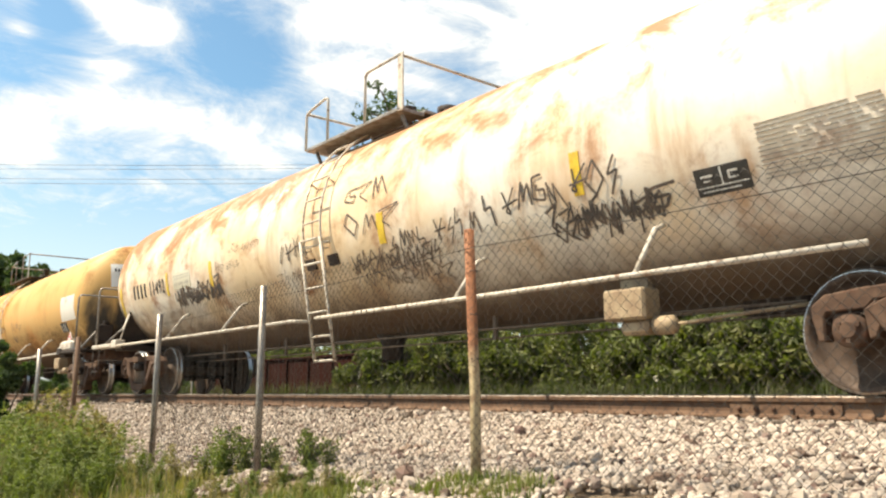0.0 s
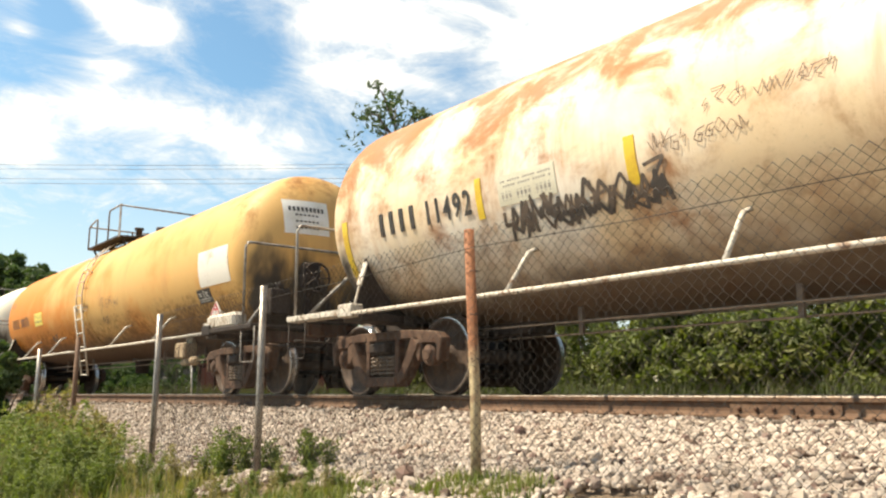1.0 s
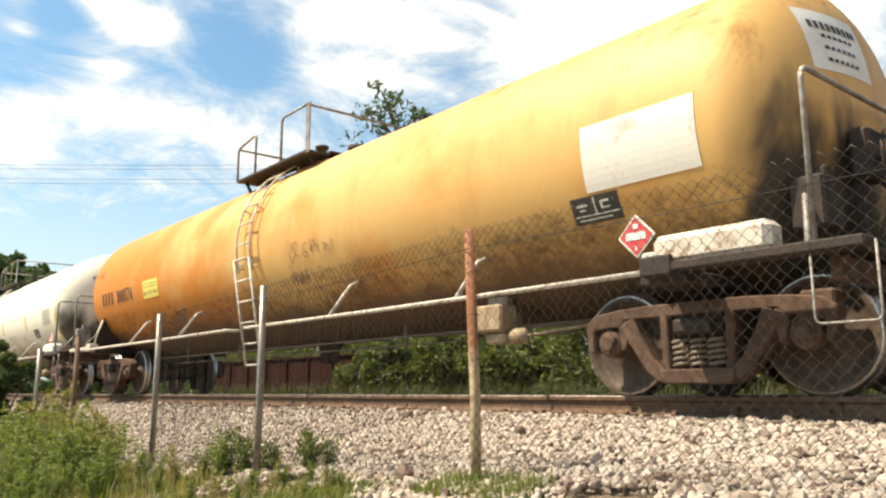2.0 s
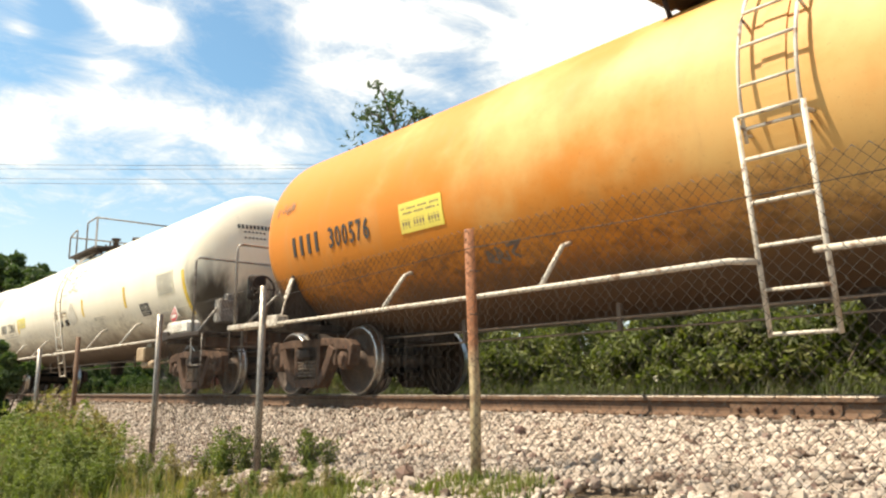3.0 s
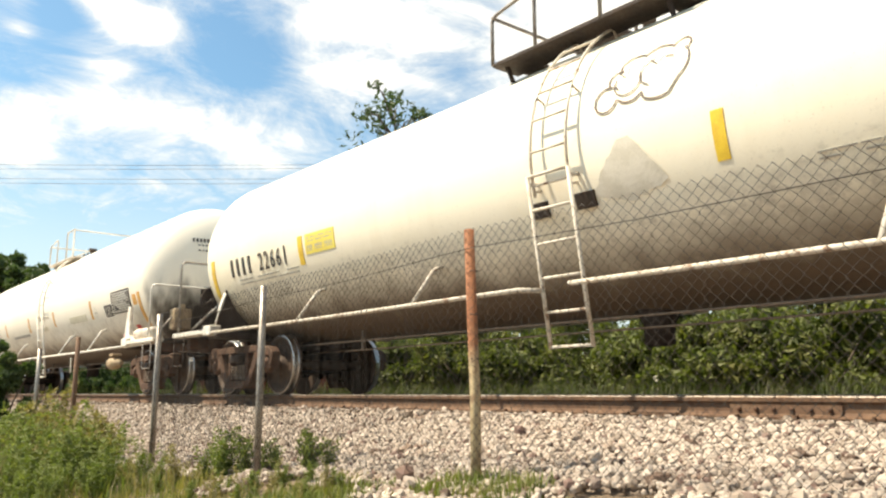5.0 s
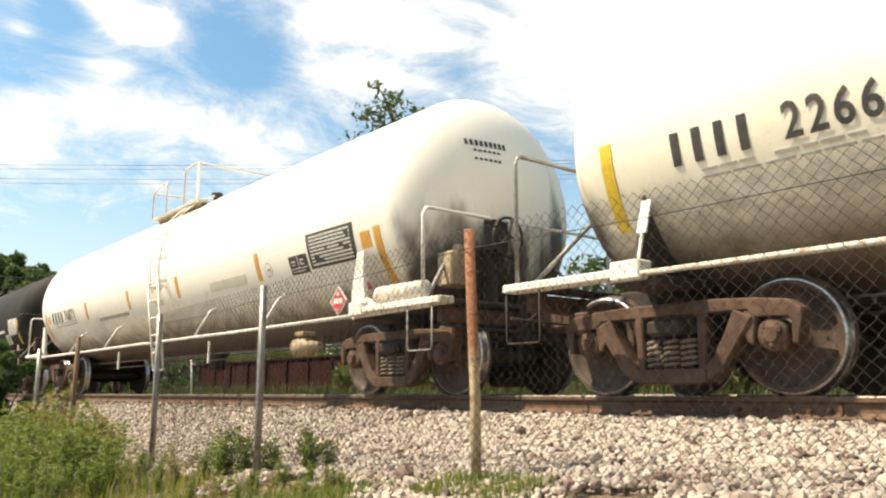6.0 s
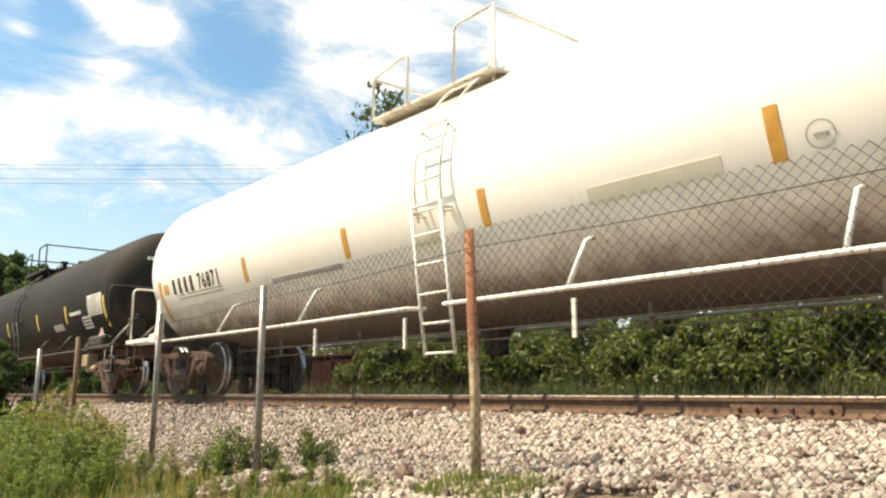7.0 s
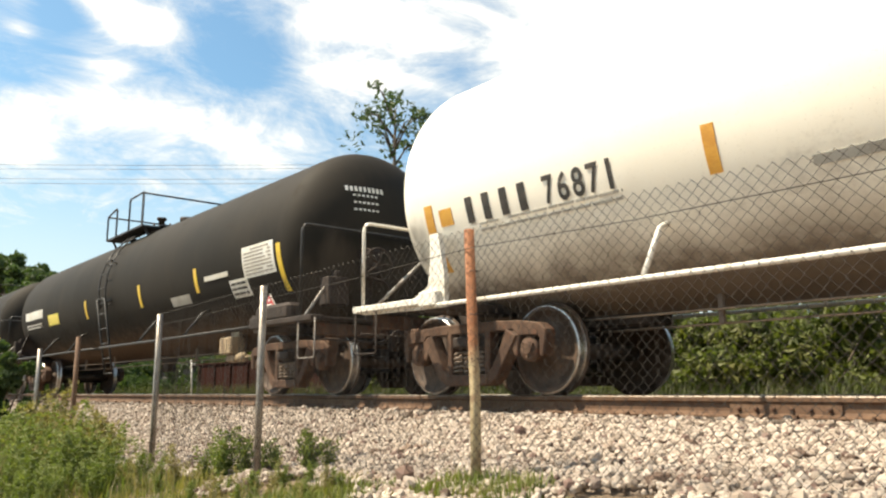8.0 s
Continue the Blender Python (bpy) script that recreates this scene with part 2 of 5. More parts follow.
def foliage(name, dark, light, yellow):
    m, g = material(name)
    pick = g.node("ShaderNodeNewGeometry").outputs["Random Per Island"]
    co = g.node("ShaderNodeTexCoord").outputs["Object"]
    color = g.mix(pick, rgb(*dark), rgb(*light))
    color = g.mix(g.ramp(g.noise(co, 1.6, 3.0), 0.5, 0.72, 0.0, 0.7), color, rgb(*yellow))
    shiny = g.node("ShaderNodeBsdfPrincipled", Base_Color=color, Roughness=0.55, Specular_IOR_Level=0.3)
    thin = g.node("ShaderNodeBsdfTranslucent", Color=g.mix(1.0, color, rgb(1.1, 1.3, 0.5), "MULTIPLY"))
    both = g.node("ShaderNodeMixShader", i0=0.35, i1=shiny.outputs[0], i2=thin.outputs[0])
    g.node("ShaderNodeOutputMaterial", Surface=both.outputs[0])


def half_rusty():
    """A post whose upper part has rusted; old pale paint clings on below."""
    m, g = material("half_rusty")
    co = g.node("ShaderNodeTexCoord").outputs["Object"]
    z = g.node("ShaderNodeSeparateXYZ", Vector=co).outputs[2]
    b = g.noise(co, 60.0, 4.0)
    edge = g.math("ADD", z, g.math("MULTIPLY", g.math("SUBTRACT", g.noise(co, 7.0, 5.0, 0.65), 0.5), 0.9))
    rust = g.mix(b, rgb(0.34, 0.13, 0.05), rgb(0.17, 0.065, 0.03))
    pale = g.mix(g.ramp(g.noise(co, 16.0, 4.0), 0.45, 0.65), rgb(0.46, 0.36, 0.21), rgb(0.28, 0.19, 0.11))
    finish(g, g.mix(g.ramp(edge, 0.05, 0.45), pale, rust), 0.8, 0.0, b, 0.4, 0.004)


half_rusty()
island_stone()
foliage("leaf_shrub", (0.060, 0.078, 0.022), (0.155, 0.175, 0.05), (0.20, 0.185, 0.06))
foliage("leaf_tree", (0.035, 0.060, 0.025), (0.085, 0.125, 0.05), (0.10, 0.13, 0.05))
foliage("leaf_weed", (0.095, 0.125, 0.034), (0.22, 0.25, 0.075), (0.34, 0.31, 0.10))
foliage("grass_blade", (0.09, 0.12, 0.03), (0.18, 0.21, 0.06), (0.27, 0.23, 0.09))
# darker copy of the grass: shade beyond the track is put into this colour
foliage("rank_grass", (0.045, 0.060, 0.020), (0.10, 0.115, 0.04), (0.15, 0.13, 0.06))
foliage("dry_blade", (0.20, 0.16, 0.07), (0.34, 0.29, 0.13), (0.28, 0.26, 0.10))

# ---- mesh helpers ----


def slab(bm, cx, cy, cz, sx, sy, sz, bevel=0.0, turn=None):
    m = Matrix.Translation((cx, cy, cz)) @ (turn.to_4x4() if turn else Matrix.Identity(4)) @ Matrix.Diagonal((sx, sy, sz, 1))
    made = bmesh.ops.create_cube(bm, size=1.0, matrix=m)
    if bevel:
        edges = {e for v in made["verts"] for e in v.link_edges}
        bmesh.ops.bevel(bm, geom=list(edges), offset=bevel, segments=1, profile=0.5, affect="EDGES")


def tube(bm, points, r, sides=8, r_end=None):
    """A round bar along the points."""
    pts = [Vector(p) for p in points]
    rings = []
    for i, p in enumerate(pts):
        d = (pts[min(i + 1, len(pts) - 1)] - pts[max(i - 1, 0)]).normalized()
        a = d.cross(Vector((0, 0, 1)) if abs(d.z) < 0.9 else Vector((0, 1, 0))).normalized()
        b = d.cross(a)
        rad = r if r_end is None else r + (r_end - r) * i / (len(pts) - 1)
        rings.append([bm.verts.new(p + rad * (math.cos(k * math.tau / sides) * a + math.sin(k * math.tau / sides) * b)) for k in range(sides)])
    for lo, hi in zip(rings, rings[1:]):
        for k in range(sides):
            bm.faces.new((lo[k], lo[(k + 1) % sides], hi[(k + 1) % sides], hi[k])).smooth = True
    bm.faces.new(rings[0][::-1])
    bm.faces.new(rings[-1])


def round_path(points, radius, steps=4):
    """The points with their inner corners rounded."""
    pts = [Vector(p) for p in points]
    out = [pts[0]]
    for a, b, c in zip(pts, pts[1:], pts[2:]):
        u, v = (a - b), (c - b)
        k = min(radius, u.length / 2, v.length / 2)
        p, q = b + u.normalized() * k, b + v.normalized() * k
        out += [(1 - s) ** 2 * p + 2 * s * (1 - s) * b + s * s * q for s in [i / steps for i in range(steps + 1)]]
    return out + [pts[-1]]


def lathe(bm, profile, sides, axis="x", center=(0, 0, 0)):
    """Turns (along, radius) pairs about an axis."""
    rings = []
    for u, r in profile:
        ring = []
        for k in range(sides):
            a = math.tau * k / sides
            v = (u, r * math.cos(a), r * math.sin(a)) if axis == "x" else ((r * math.cos(a), u, r * math.sin(a)) if axis == "y" else (r * math.cos(a), r * math.sin(a), u))
            ring.append(bm.verts.new(Vector(v) + Vector(center)))
        rings.append(ring)
    for lo, hi in zip(rings, rings[1:]):
        for k in range(sides):
            bm.faces.new((lo[k], lo[(k + 1) % sides], hi[(k + 1) % sides], hi[k])).smooth = True
    bm.faces.new(rings[0])
    bm.faces.new(rings[-1])


def prism(bm, outline, y0, y1):
    """An outline in x and z, drawn out from y0 to y1."""
    a = [bm.verts.new((x, y0, z)) for x, z in outline]
    b = [bm.verts.new((x, y1, z)) for x, z in outline]
    n = len(outline)
    bm.faces.new(a)
    bm.faces.new(b[::-1])
    for k in range(n):
        bm.faces.new((a[k], b[k], b[(k + 1) % n], a[(k + 1) % n]))


def mesh_of(name, bm, mat):
    bmesh.ops.recalc_face_normals(bm, faces=bm.faces)
    me = bpy.data.meshes.new(name)
    bm.to_mesh(me)
    bm.free()
    for m in (mat if isinstance(mat, (list, tuple)) else [mat]):
        me.materials.append(MATS[m])
    return me


def place(name, me, parent=None, m=None, label=""):
    ob = new(name, me)
    if parent:
        ob.parent = parent
    if m is not None:
        ob.matrix_basis = m
    return tagged(ob, label)


def part(name, bm, mat, parent, label="", m=None):
    return place(name, mesh_of(name, bm, mat), parent, m, label)


def soup(name, verts, faces, mat):
    me = bpy.data.meshes.new(name)
    me.from_pydata(verts, [], faces)
    me.materials.append(MATS[mat])
    return me

# ---- ground and track ----
FENCE_Y = -3.75


def fence_ground(x):
    """Height of the ground along the fence."""
    return float(np.interp(x, [-40, -13, -8.1, -5.9, -3.4, -1.0, 6], [-0.95, -0.80, -0.69, -0.60, -0.44, -0.34, -0.30]))


def land(x, y):
    """Height of the ballast shoulder and the ground below it."""
    f = fence_ground(x)
    toe = float(np.interp(x, [-60, -26, -19, -14], [-1.9, -2.1, -2.8, FENCE_Y]))
    if y > 1.25:
        return float(np.interp(y, [1.25, 2.4, 4.0, 6, 60, 400], [-0.2, -0.45, -0.30, -0.22, -0.1, 0.0]))
    if y > -1.25:
        return -0.2
    if y > toe:
        return -0.2 + (f + 0.2) * ((-1.25 - y) / (-1.25 - toe)) ** 1.15
    return float(np.interp(toe - y, [0, 1.2, 3.0, 60, 400], [f, f - 0.28, f - 0.95, f - 1.1, f - 1.1]))


def build_ground():
    xs = [-900, -400, -200, -120, -80, -60, -50, -42, -36] + list(np.arange(-32, 3.01, 0.25)) + [5, 8, 12, 20, 40, 80, 200, 500, 900]
    ys = [-900, -300, -100, -40, -20, -14, -11] + list(np.arange(-9, -1.0, 0.2)) + list(np.arange(-1.0, 3.2, 0.35)) + [4, 5, 6, 8, 12, 20, 40, 90, 200, 500, 900]
    verts = [(x, y, land(x, y) - (0.13 if -3.45 < y < 2.4 else 0.055) + 0.03 * noise.noise((x * 1.7, y * 1.7, 0)) * (abs(y) < 12 and abs(y) > 1.3)) for x in xs for y in ys]
    n = len(ys)
    faces = [(i * n + j, (i + 1) * n + j, (i + 1) * n + j + 1, i * n + j + 1) for i in range(len(xs) - 1) for j in range(n - 1)]
    me = soup("ground", verts, faces, "soil")
    return tagged(new("ground", me), "brown trodden soil with weeds beside the railway bank", "ground", kind="structure")


def build_ballast():
    xs = [-140, -100, -70, -50, -40] + list(np.arange(-34, 6.01, 0.16))
    ys = list(np.arange(-3.6, -0.9, 0.12)) + [-0.9, -0.4, 0, 0.4, 0.9, 1.3, 1.9, 2.5]
    verts = []
    for x in xs:
        toe = float(np.interp(x, [-60, -26, -19, -14], [-1.9, -2.1, -2.8, -3.6]))
        for y in ys:
            yy = max(y, toe) if y < -1.3 else y
            verts.append((x, yy, land(x, yy) - 0.015 + 0.018 * noise.noise((x * 7, yy * 7, 3)) - (0.10 if yy <= toe + 0.01 and y < -1.3 else 0)))
    n = len(ys)
    faces = [(i * n + j, (i + 1) * n + j, (i + 1) * n + j + 1, i * n + j + 1) for i in range(len(xs) - 1) for j in range(n - 1)]
    return tagged(new("ballast", soup("ballast", verts, faces, "ballast_bed")), "pale crushed limestone ballast bank under the track", "ballast", kind="structure")


def build_rail(y, label):
    bm = bmesh.new()
    half = [(0.0, -0.172), (0.070, -0.172), (0.070, -0.160), (0.022, -0.146), (0.009, -0.125), (0.009, -0.060), (0.035, -0.044), (0.036, -0.012), (0.026, -0.002), (0.0, 0.0)]
    outline = [(a, b) for a, b in half] + [(-a, b) for a, b in half[-2:0:-1]]
    rings = [[bm.verts.new((x, y + a, b)) for a, b in outline] for x in (-140, -60, -30, -3.06, -3.05, 40)]
    k = len(outline)
    for lo, hi in zip(rings, rings[1:]):
        for i in range(k):
            f = bm.faces.new((lo[i], lo[(i + 1) % k], hi[(i + 1) % k], hi[i]))
            f.material_index = 1 if outline[i][1] > -0.03 and outline[(i + 1) % k][1] > -0.03 else 0
    me = mesh_of("rail", bm, ["rail_rust", "rail_head"])
    return tagged(place("rail", me), label, "rail", "rails of the track")


def joint_bar(rail, y, side):
    bm = bmesh.new()
    outline = [(-0.052, -0.165), (-0.052, -0.150), (-0.030, -0.138), (-0.024, -0.068), (-0.034, -0.050), (-0.006, -0.050), (-0.006, -0.165)]
    ends = [[bm.verts.new((x, y - side * a, b)) for a, b in outline] for x in (-3.53, -2.64)]
    k = len(outline)
    for i in range(k):
        bm.faces.new((ends[0][i], ends[0][(i + 1) % k], ends[1][(i + 1) % k], ends[1][i]))
    bm.faces.new(ends[0]), bm.faces.new(ends[1])
    bar = part("joint_bar", bm, "rail_rust", rail, "rust-red bolted joint bar")
    for i in range(6):
        b = bmesh.new()
        lathe(b, [(0, 0.019), (side * 0.020, 0.019), (side * 0.020, 0.011), (side * 0.036, 0.011)], 6, "y", (0, 0, 0))
        part("bolt", b, "truck_steel", bar, "", pose(-3.45 + i * 0.145, y + side * 0.027, -0.103))


ground = build_ground()
ballast = build_ballast()
GAUGE = 0.7525
rail_near = build_rail(-GAUGE, "rust-brown steel rail with a worn bright head")
rail_far = build_rail(GAUGE, "rust-brown steel rail beyond the first")
joint_bar(rail_near, -GAUGE, -1)


def build_sleepers():
    bm = bmesh.new()
    slab(bm, 0, 0, -0.262, 0.23, 2.6, 0.17, 0.012)
    me = mesh_of("sleeper", bm, "sleeper_wood")
    plate = bmesh.new()
    slab(plate, 0, 0, -0.175, 0.18, 0.34, 0.008)
    slab(plate, -0.05, 0.085, -0.158, 0.016, 0.035, 0.03)
    slab(plate, 0.05, -0.085, -0.158, 0.016, 0.035, 0.03)
    pm = mesh_of("tie_plate", plate, "rail_rust")
    for i in range(58):
        s = tagged(place("sleeper", me, None, pose(2.2 - 0.52 * i + random.uniform(-0.03, 0.03), 0, 0, 0, 0, random.uniform(-0.8, 0.8))),
                   "weathered creosoted wooden sleeper bedded in ballast", "sleeper", "sleepers under the rails")
        for y in (-GAUGE, GAUGE):
            place("tie_plate", pm, s, pose(0, y, 0))


build_sleepers()

# ---- tank cars ----
WHEEL_R = 0.457
MESH = {}


def shared(name, make, mat):
    if name not in MESH:
        bm = bmesh.new()
        make(bm)
        MESH[name] = mesh_of(name.split(":")[0], bm, mat)
    return MESH[name]


def make_wheelset(bm):
    for side in (-1, 1):
        prof = [(0.655, 0.11), (0.655, 0.36), (0.662, 0.455), (0.668, 0.482), (0.685, 0.484), (0.698, 0.460), (0.748, 0.4575), (0.785, 0.4535), (0.793, WHEEL_R - 0.006), (0.799, 0.436), (0.795, 0.395),
                (0.760, 0.380), (0.735, 0.30), (0.740, 0.17), (0.775, 0.14), (0.790, 0.125), (0.790, 0.08), (0.93, 0.078)]
        before = set(bm.faces)
        lathe(bm, [(side * u, r) for u, r in prof], 48, "y")
        for f in set(bm.faces) - before:
            c = f.calc_center_median()
            rr = math.hypot(c.x, c.z)
            if rr > 0.442 and 0.695 < abs(c.y) < 0.799:
                f.material_index = 1
        # web ribs and chalk marks make the turning visible
        for k in range(3):
            a = math.tau * k / 3
            slab(bm, 0.27 * math.cos(a), side * 0.742, 0.27 * math.sin(a), 0.022, 0.012, 0.022)
    tube(bm, [(0, -0.7, 0), (0, -0.3, 0), (0, 0.3, 0), (0, 0.7, 0)], 0.085, 14)


def make_bearing(bm):
    for side in (-1, ):
        lathe(bm, [(side * 0.90, 0.125), (side * 1.03, 0.125), (side * 1.045, 0.105), (side * 1.05, 0.06), (side * 1.075, 0.055)], 20, "y")
        for k in range(3):
            a = math.tau * k / 3 + 0.5
            slab(bm, 0.075 * math.cos(a), side * 1.055, 0.075 * math.sin(a), 0.03, 0.03, 0.03)


def make_side_frame(bm):
    """A cast frame: top chord, sloping columns, spring seat, pedestal jaws."""
    y0, y1 = -0.075, 0.075
    top = [(-1.14, 0.54), (-1.14, 0.64), (-1.04, 0.715), (-0.80, 0.745), (-0.45, 0.765), (0.45, 0.765), (0.80, 0.745), (1.04, 0.715), (1.14, 0.64), (1.14, 0.54),
           (1.06, 0.54), (1.03, 0.585), (0.76, 0.595), (0.70, 0.655), (-0.70, 0.655), (-0.76, 0.595), (-1.03, 0.585), (-1.06, 0.54)]
    prism(bm, top, y0, y1)
    for s in (-1, 1):
        prism(bm, [(s * 1.14, 0.56), (s * 1.05, 0.56), (s * 1.05, 0.38), (s * 1.10, 0.38)], y0, y1)
        prism(bm, [(s * 0.78, 0.60), (s * 0.68, 0.66), (s * 0.66, 0.50), (s * 0.70, 0.40), (s * 0.75, 0.38)], y0, y1)
        prism(bm, [(s * 0.76, 0.60), (s * 0.60, 0.67), (s * 0.52, 0.50), (s * 0.40, 0.30), (s * 0.30, 0.22), (s * 0.30, 0.11), (s * 0.38, 0.12), (s * 0.48, 0.20), (s * 0.62, 0.40)], y0 - 0.02, y1)
        prism(bm, [(s * 0.345, 0.70), (s * 0.265, 0.70), (s * 0.255, 0.20), (s * 0.33, 0.20)], y0, y1)
    prism(bm, [(-0.34, 0.12), (-0.28, 0.095), (0.28, 0.095), (0.34, 0.12), (0.34, 0.215), (-0.34, 0.215)], y0 - 0.05, y1 + 0.05)
    bmesh.ops.recalc_face_normals(bm, faces=bm.faces)
    bmesh.ops.bevel(bm, geom=[e for e in bm.edges if e.calc_face_angle(0) > 0.6], offset=0.012, segments=1, profile=0.5, affect="EDGES")


def make_springs(bm):
    for x in (0.0, ):
        pts = [(x + 0.072 * math.cos(a), 0.072 * math.sin(a), 0.22 + 0.235 * a / (math.tau * 5)) for a in [i * math.tau / 10 for i in range(51)]]
        tube(bm, pts, 0.017, 6)
        tube(bm, [(x, 0, 0.22), (x, 0, 0.455)], 0.025, 8)


def make_bolster(bm):
    slab(bm, 0, 0, 0.585, 0.42, 2.05, 0.24, 0.03)
    slab(bm, 0, -1.06, 0.56, 0.34, 0.16, 0.12, 0.02)
    slab(bm, 0, 1.06, 0.56, 0.34, 0.16, 0.12, 0.02)
    lathe(bm, [(0.69, 0.19), (0.80, 0.19)], 20, "z")


def make_brake_rigging(bm):
    for s in (-1, 1):
        tube(bm, [(s * 0.33, -0.8, 0.36), (s * 0.33, 0.8, 0.36)], 0.04, 8)
        slab(bm, s * 0.38, -0.72, 0.40, 0.06, 0.10, 0.28, 0.01)
        slab(bm, s * 0.38, 0.72, 0.40, 0.06, 0.10, 0.28, 0.01)
    tube(bm, [(-0.33, 0.05, 0.30), (0.33, 0.05, 0.30)], 0.03, 8)


SPIN = []


def truck(car, x):
    t = place("truck", shared("truck", make_bolster, "dark_steel"), car, pose(x, 0, 0), "rusty brown three-piece freight truck")
    for side in (-1, 1):
        place("side_frame", shared("side_frame", make_side_frame, "truck_steel"), t, pose(0, side * 0.985, 0, 0, 0, 0 if side < 0 else 180))
        for x in (-0.165, 0.0, 0.165):
            place("spring", shared("spring", make_springs, "spring_steel"), t, pose(x, side * 1.0, 0))
    place("brake_rigging", shared("brake_rigging", make_brake_rigging, "dark_steel"), t)
    for dx in (-0.89, 0.89):
        w = place("wheelset", shared("wheelset", make_wheelset, ["wheel_steel", "tread_steel"]), t, pose(dx, 0, WHEEL_R))
        for turn in (0, 180):
            place("bearing", shared("bearing", make_bearing, "truck_steel"), t, pose(dx, 0, WHEEL_R, 0, 0, turn))
        SPIN.append((w, dx))


class Skin:
    """Places flat things on the round side of a tank."""

    def __init__(self, r, zc):
        self.r, self.zc = r, zc

    def at(self, u, deg, lift=0.0):
        a = radians(deg)
        return Vector((u, -(self.r + lift) * math.cos(a), self.zc + (self.r + lift) * math.sin(a)))

    def patch(self, bm, u0, u1, d0, d1, lift=0.007, lean=0.0):
        """A curved plate from u0 to u1 and from angle d0 to d1."""
        n = max(2, int(abs(d1 - d0) / 3) + 1)
        rows = []
        for i in range(n + 1):
            d = d0 + (d1 - d0) * i / n
            rows.append([bm.verts.new(self.at(u + lean * (i / n - 0.5), d, k)) for u, k in ((u0, lift), (u1, lift), (u1, -0.004), (u0, -0.004))])
        for lo, hi in zip(rows, rows[1:]):
            for k in range(4):
                bm.faces.new((lo[k], lo[(k + 1) % 4], hi[(k + 1) % 4], hi[k]))
        bm.faces.new(rows[0][::-1]), bm.faces.new(rows[-1])

    def stroke(self, bm, pts, width, lift=0.010):
        """A painted line through (u, deg) points."""
        per = math.degrees(1.0 / self.r)
        v = []
        for i, (u, d) in enumerate(pts):
            a, b = pts[max(i - 1, 0)], pts[min(i + 1, len(pts) - 1)]
            t = Vector((b[0] - a[0], (b[1] - a[1]) / per))
            t = t.normalized() if t.length > 1e-6 else Vector((1, 0))
            w = width * 0.5
            v.append((bm.verts.new(self.at(u - t.y * w, d + t.x * w * per, lift)), bm.verts.new(self.at(u + t.y * w, d - t.x * w * per, lift))))
        for (a, b), (c, e) in zip(v, v[1:]):
            bm.faces.new((a, b, e, c))

    def letters(self, bm, text, u0, u1, deg, size, lift=0.010):
        """Text fitted between u0 and u1, centred at an angle."""
        cu = bpy.data.curves.new("lettering", "FONT")
        cu.body, cu.size, cu.offset, cu.resolution_u = text, 1.0, 0.018, 3
        tmp = new("lettering", cu)
        bpy.context.view_layer.update()
        me = tmp.to_mesh()
        co = [v.co.copy() for v in me.vertices]
        lo, hi = min(c.x for c in co), max(c.x for c in co)
        bot, top = min(c.y for c in co), max(c.y for c in co)
        per = math.degrees(1.0 / self.r)
        vs = [bm.verts.new(self.at(u0 + (c.x - lo) / (hi - lo) * (u1 - u0), deg + ((c.y - bot) / (top - bot) - 0.5) * size * per, lift)) for c in co]
        for p in me.polygons:
            try:
                bm.faces.new([vs[i] for i in p.vertices])
            except ValueError:
                pass
        tmp.to_mesh_clear()
        bpy.data.objects.remove(tmp)
        bpy.data.curves.remove(cu)

    def bars(self, bm, u0, u1, d0, d1, rows, cols, rng, fill=0.7, lift=0.010):
        """Rows of short bars where writing cannot be read."""
        h = (d1 - d0) / rows
        for r in range(rows):
            u = u0
            while u < u1 - 1e-6:
                w = (u1 - u0) / cols * rng.uniform(0.6, 1.5)
                w = min(w, u1 - u)
                if rng.random() < 0.93:
                    self.patch(bm, u, u + w * 0.86, d0 + h * (r + 0.5 - fill / 2), d0 + h * (r + 0.5 + fill / 2), lift)
                u += w

    def scrawl(self, car, mat, label, u0, u1, d0, d1, signs, rng, width=0.03, mess=1):
        """Unreadable sprayed signs between the bounds."""
        forms = [[[(0, 0), (0.25, 1), (0.38, 0.25), (0.62, 0.9), (0.9, 0.1)]], [[(0, 0.1), (0.35, 1)], [(0.25, 0), (0.65, 0.95)]], [[(0.25, 1.05), (0.0, 0.5), (0.55, 0.6), (0.3, -0.1)]],
                 [[(0, 0.5), (0.5, 1), (1, 0.5), (0.5, 0), (0, 0.5)]], [[(0, 0.2), (0.2, 0.95), (0.55, 0.5), (0.1, 0.3), (0.8, 0.0), (1.0, 0.7)]], [[(-0.3, 0.85), (0.9, 1.0), (0.1, 0.35), (0.7, 0.05)]],
                 [[(0.9, 0.9), (0.25, 0.8), (0.08, 0.25), (0.75, 0.08), (0.85, 0.5), (0.4, 0.42), (0.5, 0.65)]], [[(0, 0.7), (0.4, 0.2), (0.6, 1.1), (0.85, 0.3), (1.2, 0.6)]], [[(0.1, 1), (0.5, 0.1), (0.2, 0.2), (0.9, 1.0)], [(0, 0.4), (1.1, 0.55)]]]
        step = (u1 - u0) / signs
